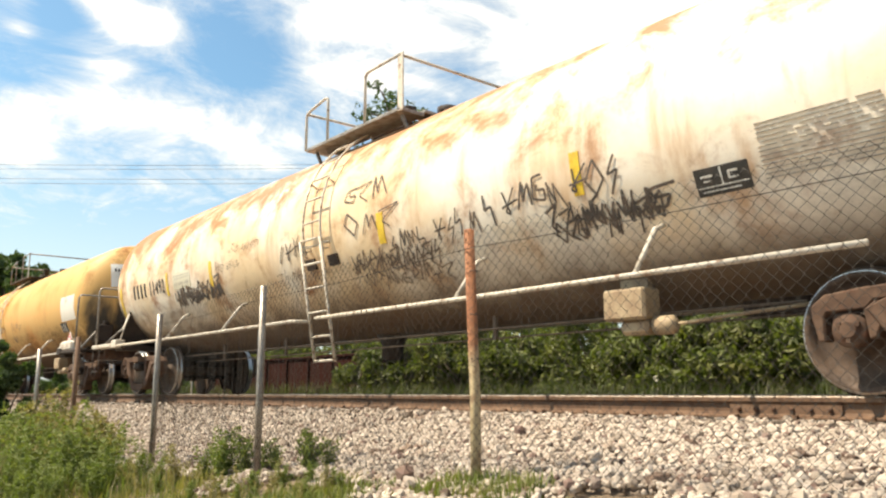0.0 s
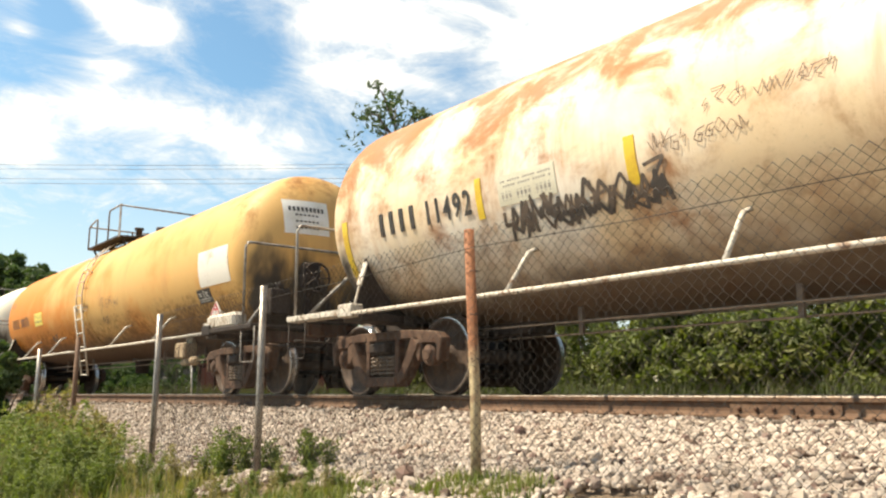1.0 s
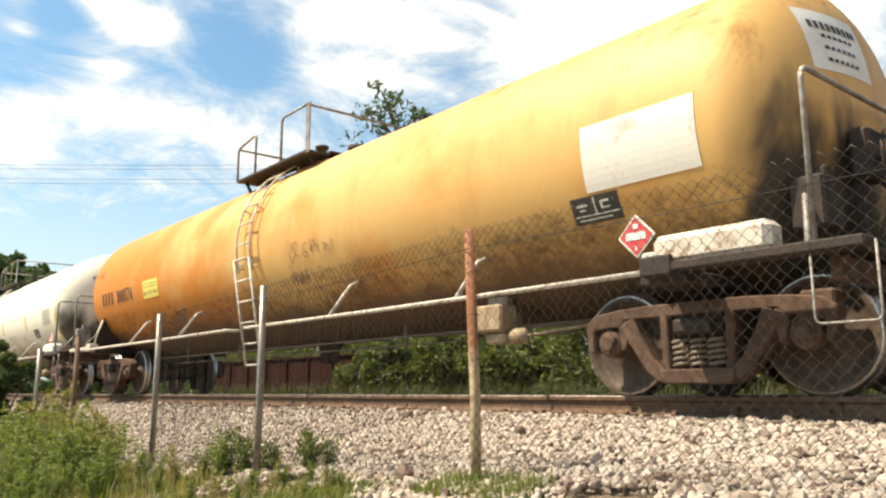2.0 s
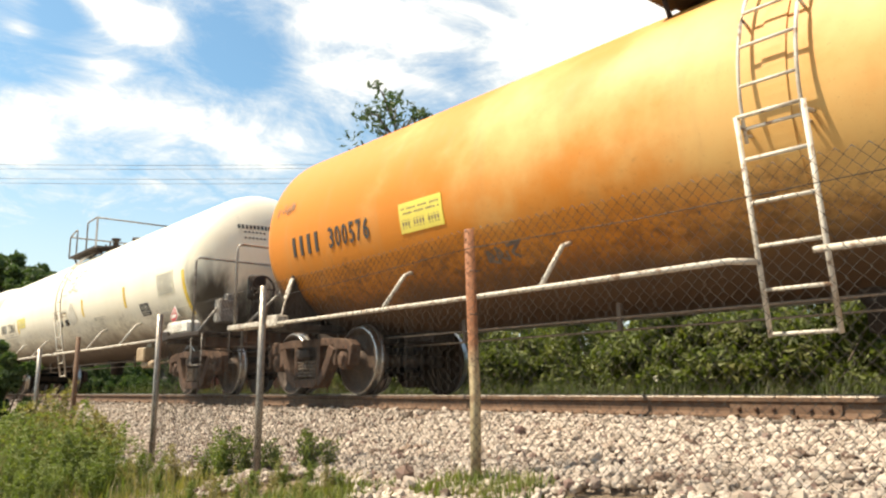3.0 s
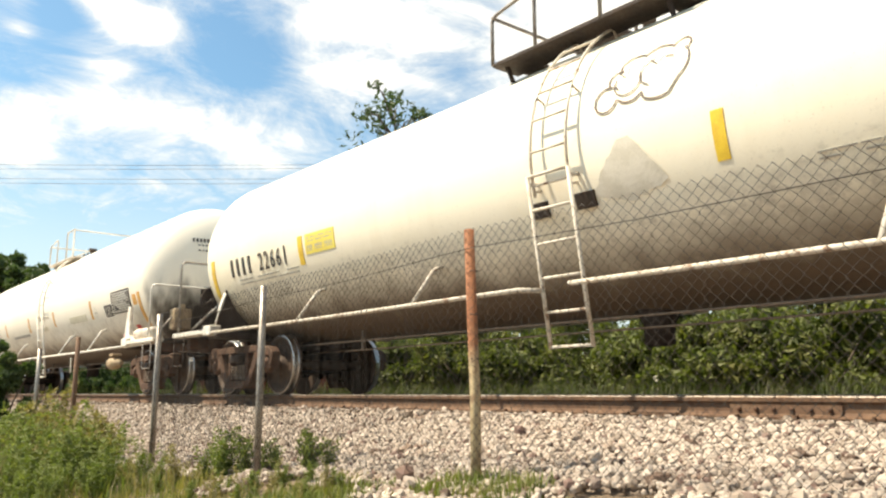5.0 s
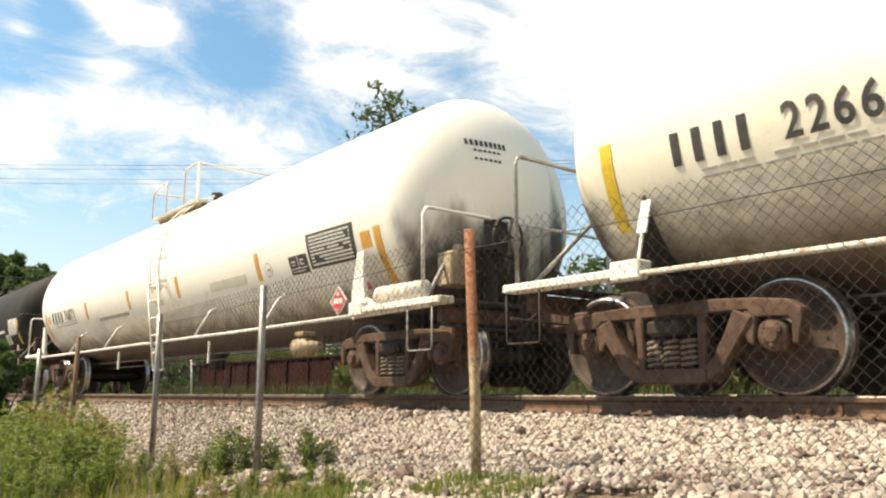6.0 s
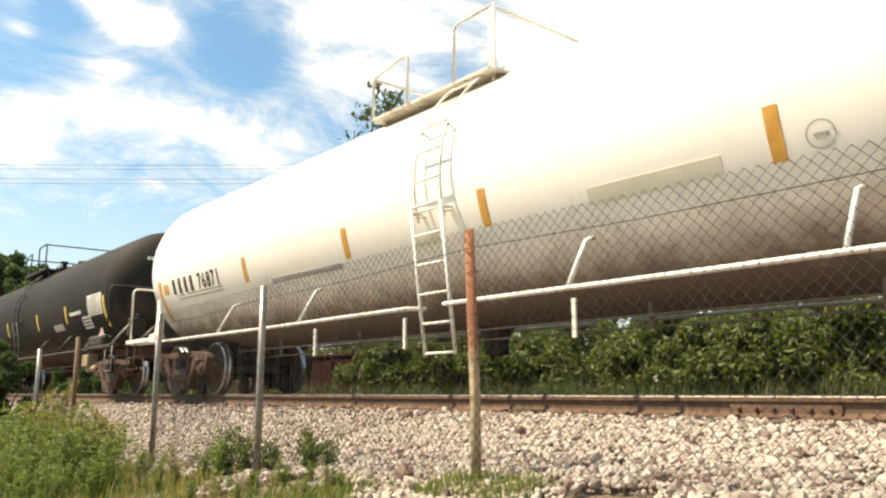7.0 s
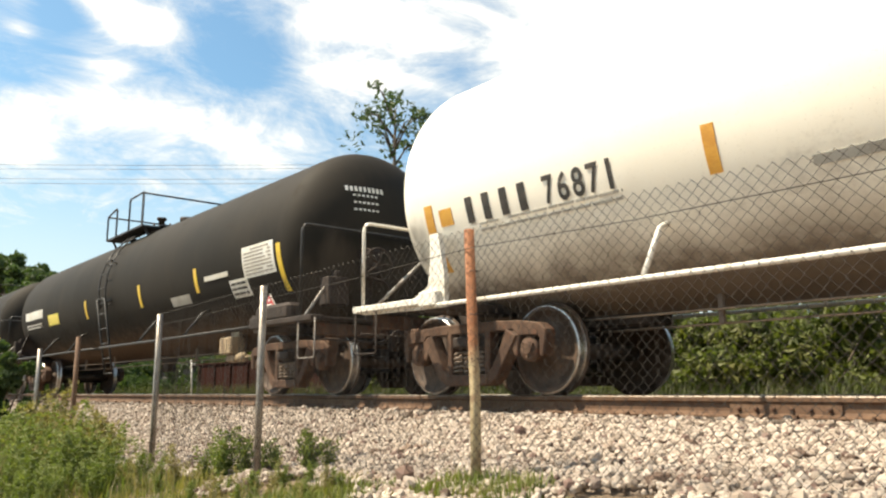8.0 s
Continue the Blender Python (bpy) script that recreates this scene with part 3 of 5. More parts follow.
        for n in range(mess * signs):
            i = n % signs
            grow = rng.uniform(0.8, 1.1) * (1.0 if n < signs else 0.85)
            base_u, base_d = u0 + step * (i + (0.0 if n < signs else 0.4)), d0 + (d1 - d0) * rng.uniform(-0.16, 0.20)
            lean = rng.uniform(-0.45, 0.45)
            bm = bmesh.new()
            for line in rng.choice(forms):
                key = [Vector(((a + b * lean) * step * 0.95, b * grow, 0)) + Vector((rng.uniform(-0.04, 0.04) * step, rng.uniform(-0.06, 0.06), 0)) for a, b in line]
                soft = round_path(key, 0.05, 2)
                pts = [a.lerp(b, f) for a, b in zip(soft, soft[1:]) for f in (0, 0.34, 0.67)] + [soft[-1]]
                self.stroke(bm, [(base_u + p.x, base_d + p.y * (d1 - d0)) for p in pts], width * rng.uniform(0.7, 1.1), 0.010 + 0.0004 * (n % 9))
            part("graffiti_sign", bm, mat, car, label)


def tank_profile(half, r, bands):
    """Half outlines of a tank with dished ends; bands are raised seams."""
    prof = []
    for i in range(17):
        a = math.pi / 2 * i / 16
        prof.append((-half - 0.72 * math.cos(a), max(r * math.sin(a), 0.02)))
    for u in sorted(bands):
        prof += [(u - 0.02, r), (u, r + 0.0004), (u + 0.02, r)]
    for i in range(17):
        a = math.pi / 2 * (16 - i) / 16
        prof.append((half + 0.72 * math.cos(a), max(r * math.sin(a), 0.02)))
    return prof


def ladder(car, skin, u, mat, pads, foot=0.42, width=0.50):
    """A straight lower ladder, tucked in at its foot, and a curved one that follows the tank."""
    def y_at(z):
        low_y = -1.28 if skin.r < 1.45 else -1.42
        return low_y + (-1.55 - (skin.r - 1.433) - low_y) * (z - foot) / (2.02 - foot)

    bm = bmesh.new()
    for du in (-width / 2, width / 2):
        tube(bm, [(u + du, y_at(z), z) for z in (foot, 1.05, 2.02)], 0.022, 6)
        tube(bm, [(u + du, y_at(1.95), 1.95), (u + du, y_at(1.95) + 0.16, 1.97)], 0.018, 5)
    low = part("ladder", bm, mat, car, "steel ladder up the tank side")
    for i in range(6):
        b = bmesh.new()
        z = foot + 0.02 + i * 0.315
        tube(b, [(u - width / 2, y_at(z), z), (u + width / 2, y_at(z), z)], 0.016, 6)
        part("rung", b, mat, low)
    bm = bmesh.new()
    lift = 0.10
    w2 = width * 0.88
    for du in (-w2 / 2, w2 / 2):
        tube(bm, [skin.at(u + du, d, lift) for d in range(-16, 72, 6)], 0.016, 6)
        for d in (-14, 22, 60):
            tube(bm, [skin.at(u + du, d, -0.02), skin.at(u + du, d, lift)], 0.013, 5)
    up = part("upper_ladder", bm, mat, car, "curved ladder rails that follow the tank")
    for d in range(-12, 68, 12):
        b = bmesh.new()
        tube(b, [skin.at(u - w2 / 2, d, lift), skin.at(u + w2 / 2, d, lift)], 0.013, 6)
        part("rung", b, mat, up)
    if pads:
        for du in (-0.30, 0.26):
            b = bmesh.new()
            skin.patch(b, u + du - 0.09, u + du + 0.13, -24, -18, 0.03)
            part("ladder_pad", b, "dark_steel", car)


def top_platform(car, u0, u1, gap, mat, deck_mat, deck_z=3.58, rail_z=4.30):
    """A grating round the dome with railings, open where the ladder arrives."""
    y = 1.05
    bm = bmesh.new()
    for yy in (-0.86, 0.86):
        slab(bm, (u0 + u1) / 2, yy, deck_z, u1 - u0, 0.40, 0.05, 0.008)
    for uu in (u0 + 0.15, u1 - 0.15):
        slab(bm, uu, 0, deck_z + 0.055, 0.30, 1.3, 0.045, 0.006)
    for uu in (u0 + 0.12, u1 - 0.12):
        for yy in (-0.95, 0.95):
            tube(bm, [(uu, yy, deck_z), (uu, yy * 0.80, 3.22)], 0.028, 6)
    deck = part("platform", bm, deck_mat, car, "steel platform round the dome")

    def bar(points, r=0.021):
        b = bmesh.new()
        tube(b, round_path(points, 0.09), r, 7)
        part("railing", b, mat, deck)

    low = rail_z - 0.15
    bar([(u0, -y, deck_z), (u0, -y, low), (gap[0], -y, rail_z - 0.04), (gap[0], -y, deck_z)])
    bar([(gap[1], -y, deck_z), (gap[1], -y, rail_z), (u1, -y, rail_z + 0.01)])
    b = bmesh.new()
    slab(b, u1, -y, (deck_z + rail_z) / 2, 0.11, 0.02, rail_z - deck_z + 0.06, 0.003)
    part("railing_post", b, mat, deck)
    bar([(u0, y, deck_z), (u0, y, low), (u1, y, rail_z), (u1, y, deck_z)])
    bar([(u1, -y, rail_z), (u1, y, rail_z)])
    bar([(u0, -y, low), (u0, y, low)])
    b = bmesh.new()
    uc = (u0 + u1) / 2
    lathe(b, [(3.40, 0.34), (3.78, 0.34), (3.80, 0.38), (3.86, 0.38), (3.88, 0.30), (3.93, 0.10)], 24, "z", (uc - 0.35, 0, 0))
    for k in range(6):
        a = math.tau * k / 6
        tube(b, [(uc - 0.35 + 0.36 * math.cos(a), 0.36 * math.sin(a), 3.78), (uc - 0.35 + 0.36 * math.cos(a), 0.36 * math.sin(a), 3.95)], 0.022, 6)
    part("manway", b, "dark_steel", car, "dark bolted manway and dome cover")
    b = bmesh.new()
    lathe(b, [(3.55, 0.10), (3.86, 0.10), (3.87, 0.15), (3.97, 0.15), (3.98, 0.06)], 16, "z", (uc + 0.75, 0.1, 0))
    lathe(b, [(3.55, 0.07), (3.90, 0.07), (3.91, 0.11), (3.96, 0.11)], 14, "z", (uc + 0.42, -0.35, 0))
    part("relief_valve", b, "dark_steel", car)


def end_gear(car, side, style, mats, skin, half, end, bol):
    """Stub sill, coupler, bolster, side deck, end handrail, steps; brake wheel at the front."""
    pale, pipe = mats
    s = side
    bm = bmesh.new()
    slab(bm, s * (end - 1.55), 0, 0.86, 3.3, 0.36, 0.34, 0.015)
    slab(bm, s * (end + 0.02), 0, 0.82, 0.10, 0.52, 0.46, 0.015)
    part("stub_sill", bm, "dark_steel", car, "dark steel draft sill")
    bm = bmesh.new()
    slab(bm, s * (end - 0.14), 0, 0.86, 0.10, 2.75, 0.17, 0.015)
    part("end_sill", bm, "truck_steel", car, "rust-brown end sill below the walkway")
    bm = bmesh.new()
    tube(bm, [(s * (end - 0.55), -1.0, 0.70), (s * (end - 0.55), 1.0, 0.70)], 0.05, 8)
    slab(bm, s * (end - 0.45), -0.95, 0.66, 0.26, 0.16, 0.22, 0.02)
    part("brake_lever", bm, "truck_steel", car)
    bm = bmesh.new()
    tube(bm, [(s * (end - 0.1), 0, 0.83), (s * (end + 0.28), 0, 0.83)], 0.085, 8)
    slab(bm, s * (end + 0.36), 0.03, 0.83, 0.24, 0.28, 0.28, 0.05)
    slab(bm, s * (end + 0.47), -0.11, 0.83, 0.16, 0.12, 0.26, 0.04)
    part("coupler", bm, "truck_steel", car, "rusty knuckle coupler")
    bm = bmesh.new()
    slab(bm, s * bol, 0, 0.92, 0.40, 3.0, 0.10, 0.012)
    saddle = part("body_bolster", bm, "dark_steel", car, "dark body bolster under the tank")
    if style != "arm":
        for yy in (-1, 1):
            bm = bmesh.new()
            ring = [(yy * 1.50, 0.97), (yy * 1.47, 1.12)] + [(yy * (skin.r + 0.01) * math.cos(radians(d)), skin.zc + (skin.r + 0.01) * math.sin(radians(d))) for d in (-24, -32, -40, -50, -60, -70)] + [(yy * 0.4, 0.97)]
            if s > 0:
                ring = [(yy * 1.22, 0.97)] + ring[5:]
            a = [bm.verts.new((s * bol - 0.015, p[0], p[1])) for p in ring]
            b = [bm.verts.new((s * bol + 0.015, p[0], p[1])) for p in ring]
            bm.faces.new(a), bm.faces.new(b[::-1])
            for k in range(len(a)):
                bm.faces.new((a[k], b[k], b[(k + 1) % len(a)], a[(k + 1) % len(a)]))
            part("web_plate", bm, "dark_steel", saddle)
            if s < 0:
                bm = bmesh.new()
                slab(bm, s * bol + 0.05, yy * 1.395, 1.46, 0.09, 0.02, 0.30, 0.0, Matrix.Rotation(yy * radians(18), 3, "X"))
                slab(bm, s * bol + 0.05, yy * 1.475, 1.17, 0.025, 0.02, 0.34, 0.0, Matrix.Rotation(yy * radians(16), 3, "X"))
                part("flange", bm, pale, saddle, "pale edge flange")
    for yy in (-1, 1):
        bm = bmesh.new()
        out = end + (0.14 if s > 0 else 0.0)
        slab(bm, s * (out + bol - 0.1) / 2, yy * 1.50, 0.985, out - bol + 0.1, 0.20, 0.075, 0.012)
        slab(bm, s * (bol + 0.02), yy * 1.52, 1.00, 0.30, 0.18, 0.16, 0.015)
        front_plain = s > 0 and style != "arm"
        part("side_deck", bm, "dark_steel" if front_plain else pale, car, "dark side step plate" if front_plain else "pale scuffed side step plate")
        bm = bmesh.new()
        lo = s * (end + (0.20 if s > 0 and style != "arm" else -0.03))
        tube(bm, round_path([(lo, yy * 1.57, 0.98), (lo, yy * 1.57, 0.47), (lo - s * 0.42, yy * 1.57, 0.47), (lo - s * 0.42, yy * 1.57, 0.98)], 0.05), 0.010, 6)
        part("stirrup_step", bm, "grey_pipe" if s > 0 else "dark_steel", car)
    bm = bmesh.new()
    hx, hz = s * (end - 0.18), 2.26 if style != "arm" else 2.02
    tube(bm, round_path([(hx, -1.57, 1.0), (hx, -1.57, hz), (hx, 1.57, hz), (hx, 1.57, 1.0)], 0.10), 0.021, 8)
    part("end_handrail", bm, pipe if style == "arm" or pipe == "black_steel" else "grey_pipe", car, "bent pipe handrail across the car end")
    bm = bmesh.new()
    slab(bm, s * (end - 0.15), 0, 1.0, 0.28, 2.9, 0.04, 0.006)
    part("end_walkway", bm, "dark_steel", car)
    for yy in (-1, 1):
        bm = bmesh.new()
        tube(bm, [(s * (end - 0.28), yy * 1.45, 1.02), (s * (half + 0.42), yy * 0.78, 1.75)], 0.024, 6)
        part("brace", bm, "grey_pipe", car)
    # cut lever and air hose
    bm = bmesh.new()
    tube(bm, round_path([(s * (end + 0.03), -1.45, 0.72), (s * (end + 0.05), -0.4, 0.70), (s * (end + 0.25), -0.15, 0.98)], 0.08), 0.014, 6)
    tube(bm, round_path([(s * end, 0.28, 0.72), (s * (end + 0.14), 0.30, 0.5), (s * (end + 0.42), 0.18, 0.42)], 0.12), 0.026, 6)
    part("cut_lever", bm, "dark_steel", car)
    if s > 0:
        bx = half + 0.66
        bm = bmesh.new()
        rim = [(bx + 0.30, -0.42 + 0.23 * math.cos(a), 1.80 + 0.23 * math.sin(a)) for a in [i * math.tau / 20 for i in range(21)]]
        tube(bm, rim, 0.018, 6)
        for k in range(5):
            a = math.tau * k / 5
            tube(bm, [(bx + 0.30, -0.42, 1.80), (bx + 0.30, -0.42 + 0.23 * math.cos(a), 1.80 + 0.23 * math.sin(a))], 0.012, 5)
        tube(bm, [(bx + 0.02, -0.42, 1.80), (bx + 0.33, -0.42, 1.80)], 0.03, 8)
        part("brake_wheel", bm, "dark_steel", car, "dark spoked hand brake wheel")
        bm = bmesh.new()
        slab(bm, bx + 0.10, -0.42, 1.84, 0.16, 0.30, 0.42, 0.03)
        slab(bm, bx + 0.04, -0.42, 1.40, 0.06, 0.12, 0.80, 0.008)
        part("brake_housing", bm, "dark_steel", car)
        bm = bmesh.new()
        slab(bm, half + 0.55, -0.88, 1.42, 0.26, 0.34, 0.40, 0.02)
        slab(bm, half + 0.60, -0.88, 1.66, 0.12, 0.10, 0.10, 0.02)
        part("equipment_box", bm, "valve_box" if style == "arm" else "grey_pipe" if pale == "dull_white_paint" else "dark_steel", car)
        bm = bmesh.new()
        tube(bm, round_path([(half + 0.72, -0.10, 0.98), (half + 0.86, -0.14, 1.55), (half + 0.84, -0.42, 1.62)], 0.2), 0.022, 6)
        part("air_pipe", bm, "dark_steel", car)
        if style == "arm":
            bm = bmesh.new()
            lathe(bm, [(bol + 0.22, 0.05), (bol + 0.25, 0.115), (end - 0.36, 0.115), (end - 0.33, 0.05)], 20, "x", (0, -1.40, 1.14))
            part("air_reservoir", bm, "pale_paint", car, "pale air reservoir on the side deck")
        else:
            bm = bmesh.new()
            slab(bm, bol + 0.46, -1.46, 1.12, 0.98, 0.24, 0.24, 0.05)
            slab(bm, bol - 0.06, -1.48, 1.05, 0.14, 0.20, 0.14, 0.02)
            part("foot_board", bm, pale, car, "whitish foot board on the side deck")
    if style == "arm":
        for yy in (-1, 1):
            bm = bmesh.new()
            pts = [(s * (bol - 0.18), 0.90), (s * (end - 0.1), 0.93), (s * (end - 0.1), 1.0), (s * (bol + 0.35), 1.03), (s * (bol + 0.10), 1.14), (s * (bol + 0.06), 1.42), (s * (bol + 0.07), 1.70), (s * (bol - 0.07), 1.70), (s * (bol - 0.17), 1.25)]
            prism(bm, pts, yy * 1.50 - 0.03, yy * 1.50 + 0.03)
            part("saddle_arm", bm, pale, car, "pale bent saddle plate")


def tank_car(mid, paint, r, zc, label, mats, lad_u, plat, gap, brackets, valve=5.1, style="plain", dark=False, deck=("grey_pipe", "dark_steel"), front=0.0):
    half, end, bol = 7.72, 8.72, 7.28
    car = tagged(new("tank_car"), label, "tank car", "tank cars of the train")
    skin = Skin(r, zc)
    bm = bmesh.new()
    lathe(bm, tank_profile(half, r, [-5.1, -2.6, 2.5, 5.0]), 112, "x", (0, 0, zc))
    part("tank", bm, paint, car)
    for x in (-bol, bol + front):
        truck(car, x)
    pale, pipe = mats
    rz = 0.925 if style == "arm" else 0.96
    for s in (-1, 1):
        end_gear(car, s, style, mats, skin, half, end, bol + (front if s > 0 else 0.0))
    for yy in (-1, 1):
        for a, b in ((-bol + 0.1, lad_u - 0.25), (lad_u + 0.25, bol - 0.1)):
            bm = bmesh.new()
            tube(bm, [(a, yy * 1.58, rz), ((a + b) / 2, yy * 1.58, rz - 0.008), (b - 0.12 if b < bol - 1 else b, yy * 1.58, rz), (b, yy * (1.40 if b < bol - 1 else 1.58), rz)], 0.024, 8)
            part("side_rail", bm, pipe, car, "long pipe railing along the tank")
        for u in brackets:
            bm = bmesh.new()
            foot = math.sqrt(r * r - (zc - 1.42) ** 2) - 0.02
            tube(bm, [(u, yy * 1.58, rz), (u, yy * (foot + 0.12), 1.37), (u + 0.01, yy * foot, 1.42)], 0.024, 6)
            part("rail_bracket", bm, pipe, car)
    ladder(car, skin, lad_u, pipe if not dark else "black_steel", paint in ("paint_rusty_white", "paint_cream"))
    top_platform(car, plat[0], plat[1], gap, *deck)
    # outlet and brake gear below the tank
    bm = bmesh.new()
    lathe(bm, [(zc - r - 0.34, 0.08), (zc - r - 0.32, 0.15), (zc - r - 0.12, 0.16), (zc - r + 0.05, 0.26)], 16, "z", (0.0, 0, 0))
    part("outlet", bm, "dark_steel", car)
    bm = bmesh.new()
    tube(bm, [(-bol + 1.0, -0.55, 0.74), (bol - 1.0, -0.55, 0.74)], 0.013, 6)
    tube(bm, [(-bol + 1.0, -0.30, 0.63), (bol - 1.0, -0.30, 0.66)], 0.012, 6)
    for u in (-4.6, -2.3, 2.6, 4.7):
        slab(bm, u, -0.45, 0.80, 0.05, 0.04, 0.36)
    part("brake_pipe", bm, "spring_steel", car)
    bm = bmesh.new()
    if style == "arm":
        lathe(bm, [(valve - 0.22, 0.05), (valve - 0.20, 0.13), (valve + 0.10, 0.13), (valve + 0.13, 0.09), (valve + 0.42, 0.05)], 16, "x", (0, -1.10, 0.66))
        slab(bm, valve, -1.10, 0.84, 0.24, 0.2, 0.06, 0.01)
    else:
        slab(bm, valve, -0.85, 0.81, 0.46, 0.26, 0.29, 0.025)
        slab(bm, valve + 0.06, -0.82, 0.60, 0.30, 0.2, 0.13, 0.03)
        lathe(bm, [(valve + 0.22, 0.04), (valve + 0.24, 0.085), (valve + 0.42, 0.085), (valve + 0.46, 0.04)], 12, "x", (0, -0.82, 0.61))
        tube(bm, [(valve + 0.44, -0.82, 0.61), (valve + 0.9, -0.70, 0.66), (valve + 1.6, -0.56, 0.72)], 0.018, 6)
        slab(bm, valve, -0.76, 0.98, 0.30, 0.08, 0.14)
    part("valve_box", bm, "valve_box", car, "tan brake valve box under the tank")
    if style == "arm":
        for u in (-2.29, -0.28, 2.29):
            bm = bmesh.new()
            slab(bm, u, -1.20, 0.70, 0.05, 0.03, 0.36, 0.004)
            part("pipe_hanger", bm, pale, car)
    return car, skin


def decal(car, name, mat, build, label=""):
    bm = bmesh.new()
    build(bm)
    ob = part(name, bm, mat, car, label)
    return tagged(ob, kind="stuff") if name in ("writing", "stencil") else ob


def tapes(car, skin, mat, rows):
    for u, w, d0, d1 in rows:
        decal(car, "reflector_strip", mat, lambda bm: skin.patch(bm, u - w / 2, u + w / 2, d0, d1, 0.007))


def stencil_plate(car, skin, u0, u1, d0, d1, plate, ink, rows, cols, rng, name="stencil_plate"):
    p = decal(car, name, plate, lambda bm: skin.patch(bm, u0, u1, d0, d1, 0.007))
    m = 0.06 * (u1 - u0)
    decal(p, "writing", ink, lambda bm: skin.bars(bm, u0 + m, u1 - m, d0 + 1, d1 - 1, rows, cols, rng, 0.5))
    return p


def data_plate(car, skin, u0, u1, d0, d1):
    """A black plate with two white-framed fields and a line of print below."""
    p = decal(car, "data_plate", "letter_black", lambda bm: skin.patch(bm, u0, u1, d0, d1, 0.007), "black stencilled data plate")
    w, h = (u1 - u0), (d1 - d0)

    def build(bm):
        for a, b, c, e in ((0.485, 0.515, 0.34, 0.95), (0.04, 0.96, 0.29, 0.335), (0.12, 0.34, 0.66, 0.74), (0.16, 0.30, 0.50, 0.56), (0.62, 0.80, 0.70, 0.78), (0.62, 0.66, 0.48, 0.70), (0.62, 0.80, 0.48, 0.54), (0.10, 0.80, 0.13, 0.18)):
            skin.patch(bm, u0 + w * a, u0 + w * b, d0 + h * c, d0 + h * e, 0.010)
    decal(p, "writing", "panel_white", build)


def notice_plate(car, skin, u0, u1, d0, d1, plate, ink):
    """A notice with small print above and a row of even bars below."""
    p = decal(car, "notice_plate", plate, lambda bm: skin.patch(bm, u0, u1, d0, d1, 0.007))
    w, h = (u1 - u0), (d1 - d0)

    def build(bm):
        for i in range(13):
            if i not in (3, 8):
                a = u0 + w * (0.06 + 0.068 * i)
                skin.patch(bm, a, a + w * 0.040, d0 + h * 0.16, d0 + h * 0.44)
        for row in (0.60, 0.76):
            for i in range(20):
                a = u0 + w * (0.06 + 0.0445 * i)
                if (i * 7 + int(row * 100)) % 6:
                    skin.patch(bm, a, a + w * 0.030, d0 + h * row, d0 + h * (row + 0.07))
    decal(p, "writing", ink, build)


def diamond(car, skin, u, deg, size, lean=0):
    """A hazard placard, hung on its corner in front of the tank."""
    c = skin.at(u, deg, 0.05)
    c.y = -0.03 - math.sqrt(max(skin.r ** 2 - (min(c.z + size, skin.zc) - skin.zc) ** 2, 0.0))
    holder = bmesh.new()
    v = [(size, 0), (0, size), (-size, 0), (0, -size)]
    f = [holder.verts.new((c.x + x, c.y - 0.006, c.z + z)) for x, z in v]
    b = [holder.verts.new((c.x + x, c.y + 0.006, c.z + z)) for x, z in v]
    holder.faces.new(f), holder.faces.new(b[::-1])
    for i in range(4):
        holder.faces.new((f[i], b[i], b[(i + 1) % 4], f[(i + 1) % 4]))
    tube(holder, [(c.x, c.y + 0.004, c.z), (c.x, c.y + 0.20, c.z + 0.02)], 0.02, 5)
    p = part("placard", holder, "panel_white", car, "red and white diamond hazard placard")
    red = bmesh.new()
    q = size * 0.88
    f = [red.verts.new((c.x + x, c.y - 0.010, c.z + z)) for x, z in ((q, 0), (0, q), (-q, 0), (0, -q))]
    red.faces.new(f)
    part("face", red, "placard_red", p)
    b = bmesh.new()
    slab(b, c.x, c.y - 0.013, c.z, size * 1.05, 0.004, size * 0.34)
    slab(b, c.x, c.y - 0.013, c.z + size * 0.45, size * 0.26, 0.004, size * 0.22)
    slab(b, c.x, c.y - 0.013, c.z - size * 0.55, size * 0.10, 0.004, size * 0.2)
    part("sign", b, "panel_white", p)


def mark_bars(car, skin, u0, u1, deg, size, mat, n=4):
    """Owner's mark as plain bars, one for each sign."""
    w = (u1 - u0) / n
    h = size * math.degrees(1 / skin.r) / 2
    for i in range(n):
        decal(car, "mark_bar", mat, lambda bm: skin.patch(bm, u0 + w * (i + 0.26), u0 + w * (i + 0.62), deg - h, deg + h, 0.010))


def car_number(car, skin, text, u0, u1, deg, size, mat):
    w = (u1 - u0) / len(text)
    for i, c in enumerate(text):
        a, b = (0.34, 0.62) if c == "1" else (0.10, 0.86)
        decal(car, "digit", mat, lambda bm: skin.letters(bm, c, u0 + w * (i + a), u0 + w * (i + b), deg, size))


rng = random.Random(4)
CARS = []


